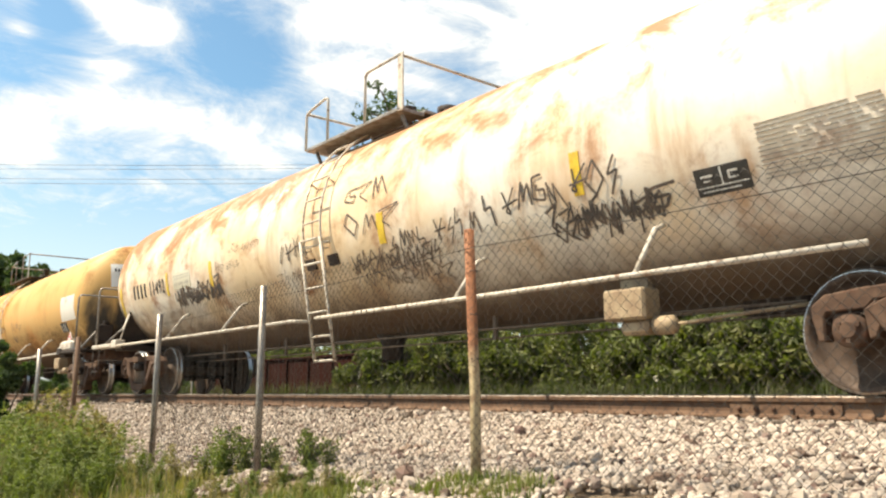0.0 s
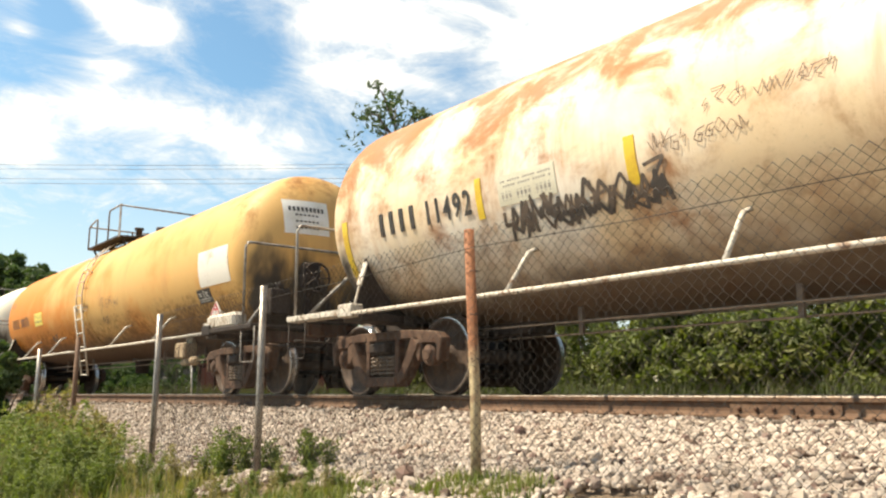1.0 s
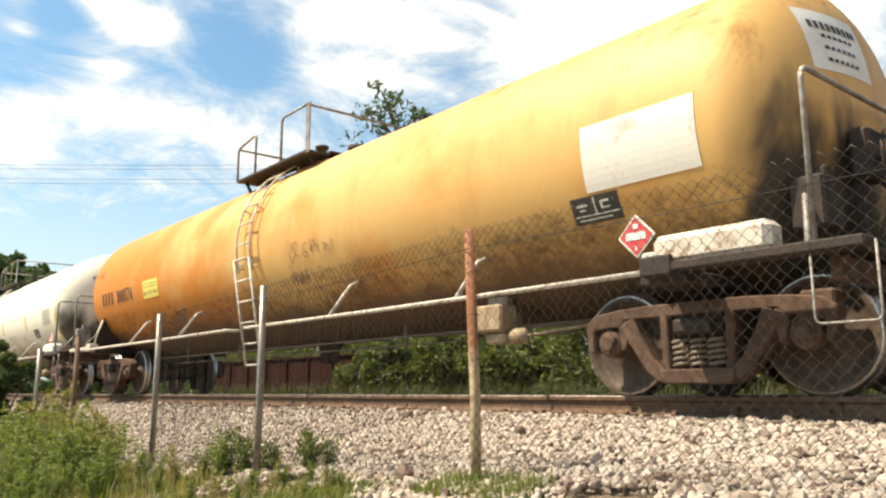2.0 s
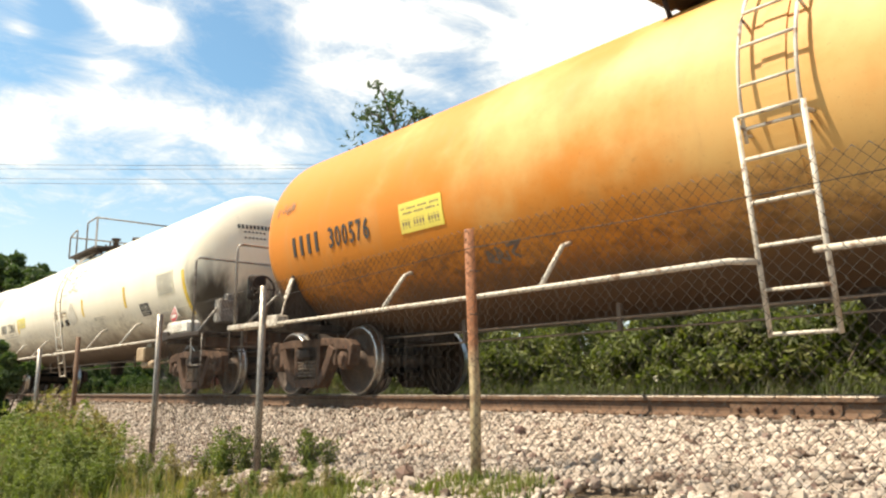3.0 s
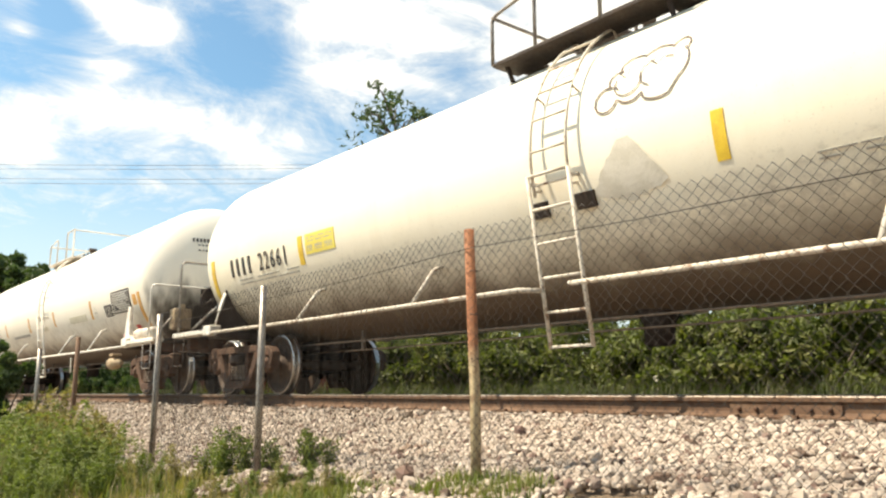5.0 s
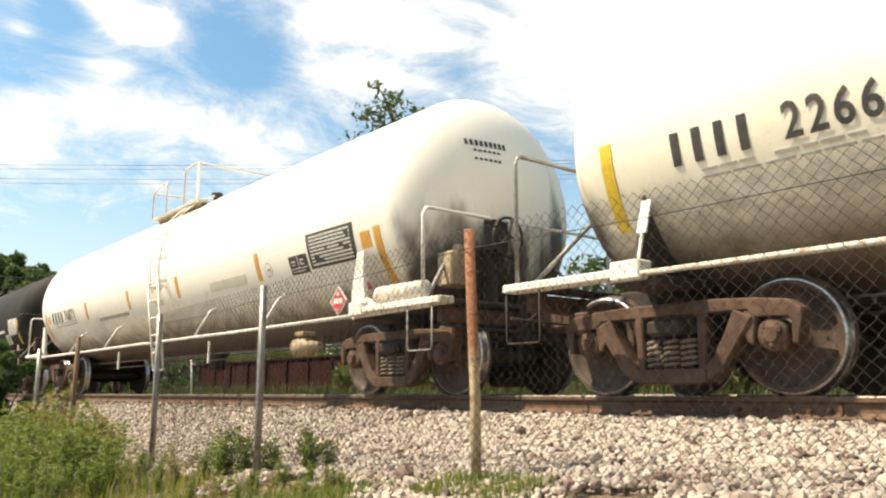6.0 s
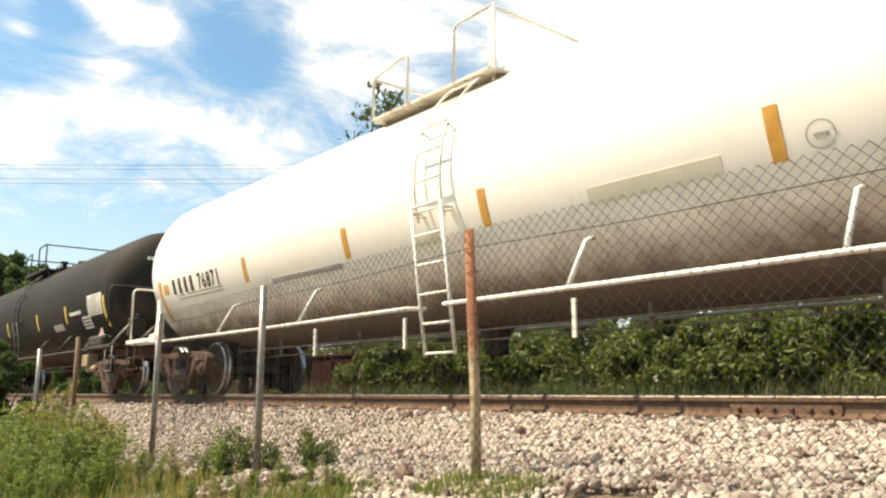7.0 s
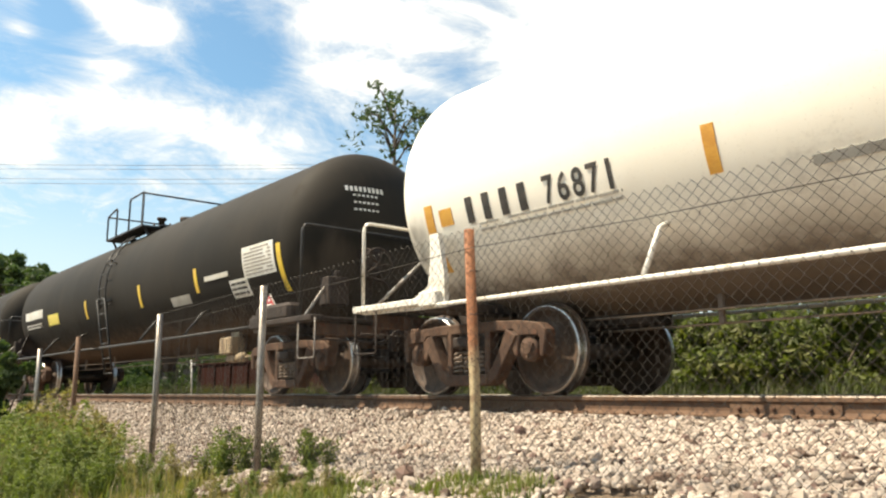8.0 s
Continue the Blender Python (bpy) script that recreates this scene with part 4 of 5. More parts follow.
def rusty_car():
    car, k = tank_car(24.35, "paint_rusty_white", 1.433, 2.25, "dirty white tank car with rust on its crown and black graffiti", ("pale_paint", "pale_paint"), 0.24,
                      (-0.80, 1.55), (-0.20, 0.75), (-4.55, -2.30, 3.20, 5.40), 4.81, deck=("pale_paint", "grey_pipe"), front=0.40)
    mark_bars(car, k, -6.90, -6.12, -10.5, 0.27, "letter_black")
    car_number(car, k, "11492", -6.02, -5.20, -10.5, 0.27, "letter_black")
    tapes(car, k, "tape_yellow", [(-5.10, 0.09, -19, -2), (-3.20, 0.11, -20, -3), (1.64, 0.13, -19, -4), (4.68, 0.11, -19, -3), (-7.60, 0.11, -36, -4), (7.55, 0.11, -36, -4)])
    notice_plate(car, k, -4.81, -4.05, -16, -4, "panel_pale", "spray_grey")
    for u0, u1, d0, d1, signs, width, times in (
            (-4.79, -2.92, -28, -15, 11, 0.040, 2), (-0.86, -0.07, -17, -6, 4, 0.022, 1), (0.85, 1.85, 2, 13, 3, 0.018, 1), (0.95, 1.95, -12, -1, 3, 0.022, 1), (1.75, 2.55, -26, -15, 4, 0.022, 1),
            (2.60, 3.35, -24, -12, 4, 0.022, 1), (3.48, 5.20, -21, -9, 8, 0.026, 1), (4.24, 5.45, -34, -21, 9, 0.028, 2), (5.25, 5.60, -30, -17, 1, 0.028, 1)):
        k.scrawl(car, "spray_black", "black sprayed scrawl", u0, u1, d0, d1, signs, rng, width, times)
    for u0, u1, d0, d1, signs, width, times in ((0.85, 2.58, -34, -22, 9, 0.020, 2), (1.0, 2.7, -41, -32, 9, 0.016, 1), (-3.0, -2.1, -12, -6, 9, 0.009, 1), (-2.5, -1.4, -2, 3, 10, 0.008, 1), (-1.0, 0.3, -30, -22, 8, 0.012, 1)):
        k.scrawl(car, "spray_brown", "faded brown scrawl", u0, u1, d0, d1, signs, rng, width, times)
    data_plate(car, k, 5.83, 6.29, -29, -20)
    decal(car, "stencil", "spray_grey", lambda bm: k.bars(bm, 6.40, 7.30, -28, -10, 13, 22, rng, 0.20))
    return car


def ochre_car():
    car, k = tank_car(5.73, "paint_ochre", 1.433, 2.25, "ochre-yellow tank car with brown grime along its lower side", ("pale_paint", "pale_paint"), -0.08,
                      (-1.40, 0.94), (-0.75, 0.12), (-4.73, -2.30, 2.50, 4.90), 4.70)
    mark_bars(car, k, -7.16, -6.38, -9.5, 0.27, "letter_black")
    car_number(car, k, "300576", -6.20, -5.24, -9.5, 0.27, "letter_black")
    notice_plate(car, k, -4.64, -3.87, -17, -3, "panel_yellow", "spray_brown")
    for u0, u1, d0, d1, signs, width in ((-7.6, -7.1, 10, 17, 4, 0.016), (1.1, 2.4, -17, -8, 7, 0.012), (1.0, 1.5, -30, -23, 5, 0.014), (-3.4, -2.9, -38, -30, 3, 0.04)):
        k.scrawl(car, "spray_brown", "faded brown scrawl", u0, u1, d0, d1, signs, rng, width)
    decal(car, "patch", "dull_white_paint", lambda bm: k.patch(bm, 6.46, 7.62, -19, 5, 0.006), "pale repaint square")
    data_plate(car, k, 6.24, 6.77, -30, -20)
    diamond(car, k, 6.90, -38, 0.19)
    head_plate(car, "panel_white", "letter_black", k)
    decal(car, "seam_band", "paint_ochre", lambda bm: k.patch(bm, -0.16, 0.02, -60, 100, 0.012))
    return car


def head_plate(car, plate, ink, k, rows=4):
    """Stencilled writing on the dished front end."""
    bm = bmesh.new()
    slots = []
    for i in range(rows):
        z = k.zc + 0.72 - i * 0.11
        slots.append((z, 0.022 if i else 0.055, 0.30 if i == 0 else 0.20))
    if plate:
        b = bmesh.new()
        head_patch(b, k, -0.80, -0.05, k.zc + 0.28, k.zc + 0.86, 0.004)
        part("head_plate", b, plate, car)
    for z, h, w in slots:
        y = -0.42 - w
        while y < -0.42 + w:
            head_patch(bm, k, y, y + 0.042, z - h, z + h * 0.4, 0.010)
            y += 0.068
    tagged(part("head_stencil", bm, ink, car), kind="stuff")


def head_patch(bm, k, y0, y1, z0, z1, lift):
    n = 6
    grid = []
    for i in range(n + 1):
        row = []
        for j in range(n + 1):
            y, z = y0 + (y1 - y0) * i / n, z0 + (z1 - z0) * j / n
            q = max(0.0, 1 - (y * y + (z - k.zc) ** 2) / k.r ** 2)
            row.append(bm.verts.new((7.72 + 0.72 * math.sqrt(q) + lift, y, z)))
        grid.append(row)
    for i in range(n):
        for j in range(n):
            bm.faces.new((grid[i][j], grid[i + 1][j], grid[i + 1][j + 1], grid[i][j + 1]))


def bubble(car, k, u0, u1, d0, d1):
    """Puffy outlined letters: one scalloped outline with the inner creases."""
    def at(x, y):
        return u0 + (u1 - u0) * x, d0 + (d1 - d0) * y

    def puff(cx, cy, rx, ry, a0, a1):
        steps = 9
        return [at(cx + rx * math.cos(math.radians(a0 + (a1 - a0) * n / steps)), cy + ry * math.sin(math.radians(a0 + (a1 - a0) * n / steps))) for n in range(steps + 1)]

    lobes = [puff(0.13, 0.22, 0.13, 0.24, 80, 345), puff(0.40, 0.25, 0.14, 0.20, 215, 335), puff(0.72, 0.16, 0.20, 0.20, 215, 300),
             puff(0.83, 0.52, 0.17, 0.34, -60, 50), puff(0.90, 0.84, 0.09, 0.15, -60, 170), puff(0.66, 0.84, 0.15, 0.14, 20, 165),
             puff(0.40, 0.78, 0.15, 0.17, 30, 185), puff(0.24, 0.56, 0.10, 0.16, 60, 230)]
    outline = [q for lobe in lobes for q in lobe]
    outline.append(outline[0])
    creases = [puff(0.36, 0.44, 0.15, 0.24, 150, 380), puff(0.66, 0.50, 0.17, 0.26, 95, 250), [at(0.58, 0.74), at(0.66, 0.62), at(0.74, 0.72), at(0.84, 0.66)],
               [at(0.24, 0.70), at(0.31, 0.58), at(0.36, 0.72)], puff(0.17, 0.30, 0.10, 0.14, 20, 120)]
    for n, pts in enumerate([outline] + creases):
        bm = bmesh.new()
        k.stroke(bm, pts, 0.020 if n == 0 else 0.015, 0.010 + 0.0005 * n)
        part("graffiti_sign" if n == 0 else "graffiti_line", bm, "spray_black", car, "black outlined bubble sign" if n == 0 else "")


def blot(bm, k, u, deg, wide, tall):
    """A fan of dusty run marks that starts narrow and widens downwards."""
    r = random.Random(8)
    for n in range(7):
        f = (n - 3) / 3
        pts = [(u + f * wide * (0.15 + 0.85 * q ** 0.8) + r.uniform(-0.015, 0.015), deg + tall * (1 - abs(f) * 0.35) - (2 - abs(f) * 0.7) * tall * q) for q in [m / 8 for m in range(9)]]
        k.stroke(bm, pts, r.uniform(0.08, 0.13), 0.009 + 0.0004 * n)


def cream_car():
    car, k = tank_car(-12.90, "paint_cream", 1.433, 2.25, "cream-white tank car with dusty lower side and yellow strips", ("dull_white_paint", "pale_paint"), -0.05,
                      (-1.26, 1.04), (-0.62, 0.24), (-4.50, -2.03, 2.75, 4.93), 4.43, front=0.13)
    mark_bars(car, k, -6.98, -6.20, -12, 0.27, "letter_black")
    car_number(car, k, "22661", -6.02, -5.11, -12, 0.27, "letter_black")
    tapes(car, k, "tape_yellow", [(-4.76, 0.12, -20, -4), (1.61, 0.11, -19, -3), (4.51, 0.11, -20, -3), (7.62, 0.11, -36, -3), (-7.58, 0.12, -36, -4)])
    notice_plate(car, k, -4.62, -3.89, -15, -4, "panel_yellow", "panel_grey")
    decal(car, "stencil", "panel_grey", lambda bm: (k.bars(bm, -6.7, -4.9, -24, -19, 2, 9, rng, 0.35), k.bars(bm, 2.3, 3.1, -26, -22, 2, 7, rng, 0.3)))
    bubble(car, k, 0.42, 1.36, 8, 29)
    decal(car, "stain", "dust_run", lambda bm: blot(bm, k, 0.72, -14, 0.34, 11), "fan of pale grey dusty run marks")
    data_plate(car, k, 5.27, 5.74, -30, -20)
    stencil_plate(car, k, 6.35, 7.15, -18, -1, "panel_pale", "panel_grey", 9, 12, rng)
    diamond(car, k, 7.02, -35, 0.19)
    head_plate(car, None, "letter_black", k, 3)
    return car


def white_car():
    car, k = tank_car(-31.39, "paint_white", 1.50, 2.30, "clean white tank car with orange strips and black stencilling", ("dull_white_paint", "dull_white_paint"), 0.62,
                      (-1.20, 1.10), (-0.45, 0.45), (-4.60, -2.10, 2.55, 4.90), 5.28, "arm", deck=("dull_white_paint", "pale_paint"))
    mark_bars(car, k, -6.91, -5.90, -16, 0.27, "letter_black")
    car_number(car, k, "76871", -5.78, -4.90, -16, 0.27, "letter_black")
    tapes(car, k, "tape_orange", [(7.50, 0.13, -40, -12), (4.42, 0.11, -25, -9), (-4.02, 0.11, -24, -9), (1.34, 0.11, -24, -9), (-7.45, 0.13, -40, -10), (-1.22, 0.11, -24, -9)])
    for u0, u1, d0, d1 in ((7.15, 7.35, -21, -13), (-7.28, -7.08, -20, -13)):
        decal(car, "orange_square", "tape_orange", lambda bm: k.patch(bm, u0, u1, d0, d1))
    stencil_plate(car, k, 5.89, 7.01, -25, -7, "letter_black", "panel_white", 9, 11, rng)
    data_plate(car, k, 5.35, 5.83, -26, -16)
    decal(car, "stencil", "panel_grey", lambda bm: (k.bars(bm, -6.7, -4.9, -26, -21, 2, 10, rng, 0.4)))
    for u0, u1, d0, d1 in ((-3.29, -1.42, -28, -25), (2.66, 3.97, -25, -19), (0.1, 0.55, -26, -22)):
        decal(car, "faded_band", "panel_grey" if u0 < 0 else "panel_pale", lambda bm: k.patch(bm, u0, u1, d0, d1))
    decal(car, "ring_mark", "panel_grey", lambda bm: (k.stroke(bm, [(4.74 + 0.10 * math.cos(n * math.tau / 24), -20 + 3.8 * math.sin(n * math.tau / 24)) for n in range(25)], 0.012), k.patch(bm, 4.69, 4.79, -20.6, -19.4, 0.010)), "faint grey ring mark")
    decal(car, "red_mark", "placard_red", lambda bm: k.patch(bm, 6.75, 6.98, -41, -37))
    diamond(car, k, 6.35, -45, 0.20)
    head_plate(car, None, "letter_black", k, 3)
    return car


def black_car(mid):
    car, k = tank_car(mid, "paint_black", 1.433, 2.25, "dull black tank car with white stencilling and yellow strips", ("dark_steel", "black_steel"), -0.05,
                      (-1.60, 0.75), (-0.95, -0.10), (-4.60, -2.20, 2.50, 4.70), 5.0, "plain", True, ("black_steel", "black_steel"))
    tapes(car, k, "tape_yellow", [(7.60, 0.12, -33, -4), (4.64, 0.12, -22, -5), (1.90, 0.12, -23, -5), (-1.63, 0.12, -22, -5)])
    stencil_plate(car, k, 6.45, 7.45, -20, -1, "panel_white", "spray_grey", 8, 9, rng)
    stencil_plate(car, k, 5.89, 6.50, -31, -19, "panel_white", "letter_black", 3, 3, rng)
    decal(car, "stencil", "panel_white", lambda bm: (k.bars(bm, 5.0, 5.9, -16, -12, 1, 8, rng, 0.8), k.bars(bm, -7.2, -5.4, -10, 0, 1, 9, rng, 0.9), k.bars(bm, -7.2, -5.6, -20, -14, 2, 9, rng, 0.4)))
    decal(car, "panel", "panel_grey", lambda bm: k.patch(bm, 3.40, 4.25, -28, -21))
    decal(car, "yellow_panel", "panel_yellow", lambda bm: k.patch(bm, -4.9, -3.95, -20, -9))
    diamond(car, k, 7.05, -40, 0.18)
    head_plate(car, None, "panel_white", k, 4)
    return car


for mid, make in ((24.35, rusty_car), (5.73, ochre_car), (-12.90, cream_car), (-31.39, white_car), (-49.93, lambda: black_car(-49.93)), (-68.45, lambda: black_car(-68.45))):
    CARS.append((mid, make()))

# ---- fence ----
POSTS = [(-0.98, "galvanised", 0.95, 0.0), (-3.34, "half_rusty", 0.975, 4.0), (-5.93, "galvanised", 0.905, -0.5), (-8.22, "galvanised", 0.845, 0.0), (-11.1, "rusty_post", 0.765, 0.0), (-13.05, "galvanised", 0.69, -0.5), (-16.0, "galvanised", 0.62, 0.0)]


def build_fence():
    fence = tagged(new("chain_link_fence"), "chain-link fence on steel pipe posts without a top rail", "fence")
    for x, mat, top, lean in POSTS:
        base = fence_ground(x) - 0.25
        bm = bmesh.new()
        tube(bm, [(0, 0, base), (0, 0, 0.0), (lean * -0.01, 0, top)], 0.030, 14)
        post = part("post", bm, mat, fence, "rusty steel pipe post" if mat != "galvanised" else "", pose(x, FENCE_Y, 0))
        for z in (0.25, 0.5, 0.75):
            b = bmesh.new()
            tube(b, [(0, -0.033, top - z), (0.030, 0.012, top - z), (-0.030, 0.012, top - z - 0.01), (0, -0.033, top - z)], 0.003, 4)
            part("tie_wire", b, "wire", post)
    p = 0.031
    for (xa, _, ta, _), (xb, _, tb, _) in zip(POSTS[:3], POSTS[1:4]):
        bm = bmesh.new()
        n = int((xa - xb) / p)
        for i in range(n):
            x = xa - i * p
            top = ta + (tb - ta) * i / n - 0.015
            steps = int((top - (fence_ground(x) + 0.02)) / p)
            sag = 0.012 * math.sin(i * 0.7) + 0.01 * math.sin(i * 2.3)
            pts = []
            for j in range(steps + 1):
                side = ((i + j) % 2) * 2 - 1
                pts.append((x - p / 2 + side * p / 2 * 1.02, FENCE_Y - 0.034 + 0.0025 * side + sag * math.sin(3.14 * j / steps), top + 0.012 - j * p))
            tube(bm, pts, 0.0017, 4)
        part("mesh", bm, "wire", fence, "woven wire diamond mesh")
        bm = bmesh.new()
        tube(bm, [(xa, FENCE_Y - 0.036, ta - 0.12), ((xa + xb) / 2, FENCE_Y - 0.036, (ta + tb) / 2 - 0.135), (xb, FENCE_Y - 0.036, tb - 0.12)], 0.0025, 5)
        part("tension_wire", bm, "wire", fence)
    return fence


build_fence()

# ---- stones of the ballast ----


def stone_shapes(count):
    bm = bmesh.new()
    bmesh.ops.create_icosphere(bm, subdivisions=1, radius=1.0)
    base = np.array([v.co[:] for v in bm.verts])
    faces = np.array([[v.index for v in f.verts] for f in bm.faces])
    bm.free()
    r = np.random.RandomState(7)
    out = []
    for _ in range(count):
        v = base * r.uniform(0.72, 1.18, (len(base), 1)) * r.uniform(0.62, 1.15, 3)
        out.append(v)
    return out, faces


def rotations(r, n):
    q = r.normal(size=(n, 4))
    q /= np.linalg.norm(q, axis=1)[:, None]
    w, x, y, z = q.T
    return np.stack([np.stack([1 - 2 * (y * y + z * z), 2 * (x * y - z * w), 2 * (x * z + y * w)], 1),
                     np.stack([2 * (x * y + z * w), 1 - 2 * (x * x + z * z), 2 * (y * z - x * w)], 1),
                     np.stack([2 * (x * z - y * w), 2 * (y * z + x * w), 1 - 2 * (x * x + y * y)], 1)], 1)


def build_stones():
    shapes, faces = stone_shapes(10)
    r = np.random.RandomState(11)
    zones = [(-6.5, 0.5, -4.9, -0.86, 1150), (-10.5, -6.5, -4.1, -0.86, 700), (-17, -10.5, -3.9, -0.86, 380), (-26, -17, -2.9, -0.86, 150), (0.5, 5.5, -3.6, -0.86, 350), (-12, 0.5, -0.62, 0.62, 60), (-12, 0.5, 0.9, 1.7, 60)]
    spots = []
    for x0, x1, y0, y1, dens in zones:
        n = int((x1 - x0) * (y1 - y0) * dens)
        for x, y in zip(r.uniform(x0, x1, n), r.uniform(y0, y1, n)):
            if y < -3.2 and noise.noise((x * 1.1, y * 1.5, 5)) < ((-3.80 - y) * 1.5 - 0.1 if x < -4.1 else (-3.95 - y) * 0.7 - 0.25):
                continue
            spots.append((x, y))
    spots = np.array(spots)
    n = len(spots)
    size = 0.0150 * np.exp(r.normal(0, 0.36, n)) + 0.0045
    size[r.uniform(size=n) > 0.997] *= 1.9
    h = np.array([land(x, y) for x, y in spots]) - 0.005 + size * r.uniform(-0.2, 0.7, n)
    turn = rotations(r, n)
    near = np.argsort(np.hypot(spots[:, 0] + 3.2, spots[:, 1] + 3.0))
    single = set(near[:300].tolist())
    meshes = [soup("stone", [tuple(p) for p in v], [tuple(f) for f in faces], "stone") for v in shapes]
    rest_v, rest_f, base = [], [], 0
    for i in range(n):
        if i in single:
            continue
        rest_v.append((shapes[i % 10] * size[i]) @ turn[i].T + (spots[i, 0], spots[i, 1], h[i]))
        rest_f.append(faces + base)
        base += len(shapes[0])
    me = bpy.data.meshes.new("loose_stones")
    me.from_pydata(np.concatenate(rest_v).tolist(), [], np.concatenate(rest_f).tolist())
    me.materials.append(MATS["stone"])
    tagged(place("loose_stones", me, ballast), kind="stuff")
    for i in sorted(single):
        m = Matrix.Translation((spots[i, 0], spots[i, 1], h[i])) @ Matrix(turn[i].tolist()).to_4x4() @ Matrix.Diagonal((size[i], size[i], size[i], 1))
        place("stone", meshes[i % 10], ballast, m)


def build_rocks():
    """Single brown rocks and clods that lie on the pale stones."""
    shapes, faces = stone_shapes(6)
    meshes = [soup("rock", [tuple(p) for p in v], [tuple(f) for f in faces], "brown_rock") for v in shapes]
    r = random.Random(17)
    spots = [(-4.33, -3.45, 0.045), (-2.30, -3.55, 0.070), (-5.35, -3.00, 0.055), (-5.15, -2.95, 0.035), (-3.05, -2.45, 0.05), (-2.85, -2.40, 0.05), (-3.35, -3.20, 0.04), (-2.05, -2.70, 0.06), (-1.75, -2.75, 0.05), (-1.55, -3.2, 0.055), (-8.4, -2.7, 0.05), (-7.9, -2.2, 0.06), (-1.25, -2.5, 0.05)]
    spots += [(r.uniform(-12, -0.6), r.uniform(-3.6, -1.7), r.uniform(0.018, 0.034)) for _ in range(34)]
    for i, (x, y, q) in enumerate(spots):
        m = pose(x, y, land(x, y) + 0.012, r.uniform(-20, 20), r.uniform(-20, 20), r.uniform(0, 360)) @ Matrix.Diagonal((q * 1.2, q, q * 0.62, 1))
        tagged(place("rock", meshes[i % 6], None, m), "dark brown rock lying on the pale ballast", "rock", "brown rocks on the ballast")


build_stones()
build_rocks()

# ---- plants ----


def leaf_cloud(centers, radii, per, size, seed, flat=0.75):
    """Folded leaves scattered round clump centres: two faces each."""
    r = np.random.RandomState(seed)
    c = np.repeat(np.array(centers), per, 0)
    rad = np.repeat(np.array(radii), per)
    n = len(c)
    d = r.normal(size=(n, 3))
    d /= np.linalg.norm(d, axis=1)[:, None]
    p = c + d * (rad * r.uniform(0.35, 1.0, n) ** 0.6)[:, None] * (1, 1, flat)
    turn = rotations(r, n)
    s = size * r.uniform(0.6, 1.3, n)
    shape = np.array([(-1, 0, 0), (0, 0.42, 0.12), (1, 0, -0.1), (0, -0.42, 0.12)])
    v = np.einsum("nij,kj->nki", turn, shape) * s[:, None, None] + p[:, None, :]
    base = np.arange(n)[:, None] * 4
    f = np.concatenate([base + (0, 1, 2), base + (0, 2, 3)])
    return v.reshape(-1, 3), f


def leafy(name, centers, radii, per, size, seed, mat):
    v, f = leaf_cloud(centers, radii, per, size, seed)
    me = bpy.data.meshes.new(name)
    me.from_pydata(v.tolist(), [], f.tolist())
    me.materials.append(MATS[mat])
    return me


def shrub(seed, w, h, label, mat="leaf_shrub"):
    """A bush: stems from the ground and clumps of leaves."""
    r = random.Random(seed)
    ob = tagged(new("shrub"), label, "shrub", "shrubs behind the track")
    centers, radii = [], []
    for i in range(32):
        a, q = r.uniform(0, math.tau), math.sqrt(r.random())
        top = Vector((q * w * 0.5 * math.cos(a), q * w * 0.5 * math.sin(a), h * (0.08 + 0.92 * r.random() * (1.1 - 0.5 * q))))
        centers.append(top[:])
        radii.append(r.uniform(0.22, 0.42) * min(w, h) * 0.5)
        if i % 3 == 0:
            bm = bmesh.new()
            tube(bm, [(top.x * 0.15, top.y * 0.15, -0.15), (top.x * 0.55, top.y * 0.5, top.z * 0.5), top], 0.03, 5, 0.008)
            part("stem", bm, "bark", ob)
    place("foliage", leafy("leaves", centers, radii, 130, 0.085, seed, mat), ob)
    return ob


def tree(seed, h, spread, label, leaf=0.14, clumps=60, per=60, bare=0.35):
    """A tapered trunk, forked limbs and an uneven crown with gaps."""
    r = random.Random(seed)
    ob = tagged(new("tree"), label, "tree", "trees behind the track")
    bm = bmesh.new()
    tube(bm, [(0, 0, -0.4), (0.1, 0, h * 0.3), (0.05, 0.1, h * 0.6), (0.2, 0.05, h * 0.93)], h * 0.016, 9, h * 0.003)
    centers, radii = [], []
    for i in range(clumps):
        a = r.uniform(0, math.tau)
        k = bare + (1 - bare) * r.random() ** 0.8
        q = spread * (1.05 - 0.65 * k) * r.uniform(0.25, 1.0)
        c = Vector((q * math.cos(a), q * math.sin(a), h * k))
        centers.append(c[:])
        radii.append(r.uniform(0.35, 0.8) * spread * 0.22)
        if i % 2 == 0:
            z0 = max(h * 0.2, c.z - q * 0.9)
            tube(bm, [(0.08, 0.05, z0), (c.x * 0.5, c.y * 0.5, (z0 + c.z) * 0.52), c], h * 0.0042, 5, h * 0.001)
    part("trunk", bm, "bark", ob)
    place("crown", leafy("crown", centers, radii, per, leaf, seed, "leaf_tree"), ob)
    return ob


def set_at(ob, x, y, z=None, turn=0):
    ob.matrix_basis = pose(x, y, land(x, y) if z is None else z, 0, 0, turn)
    return ob


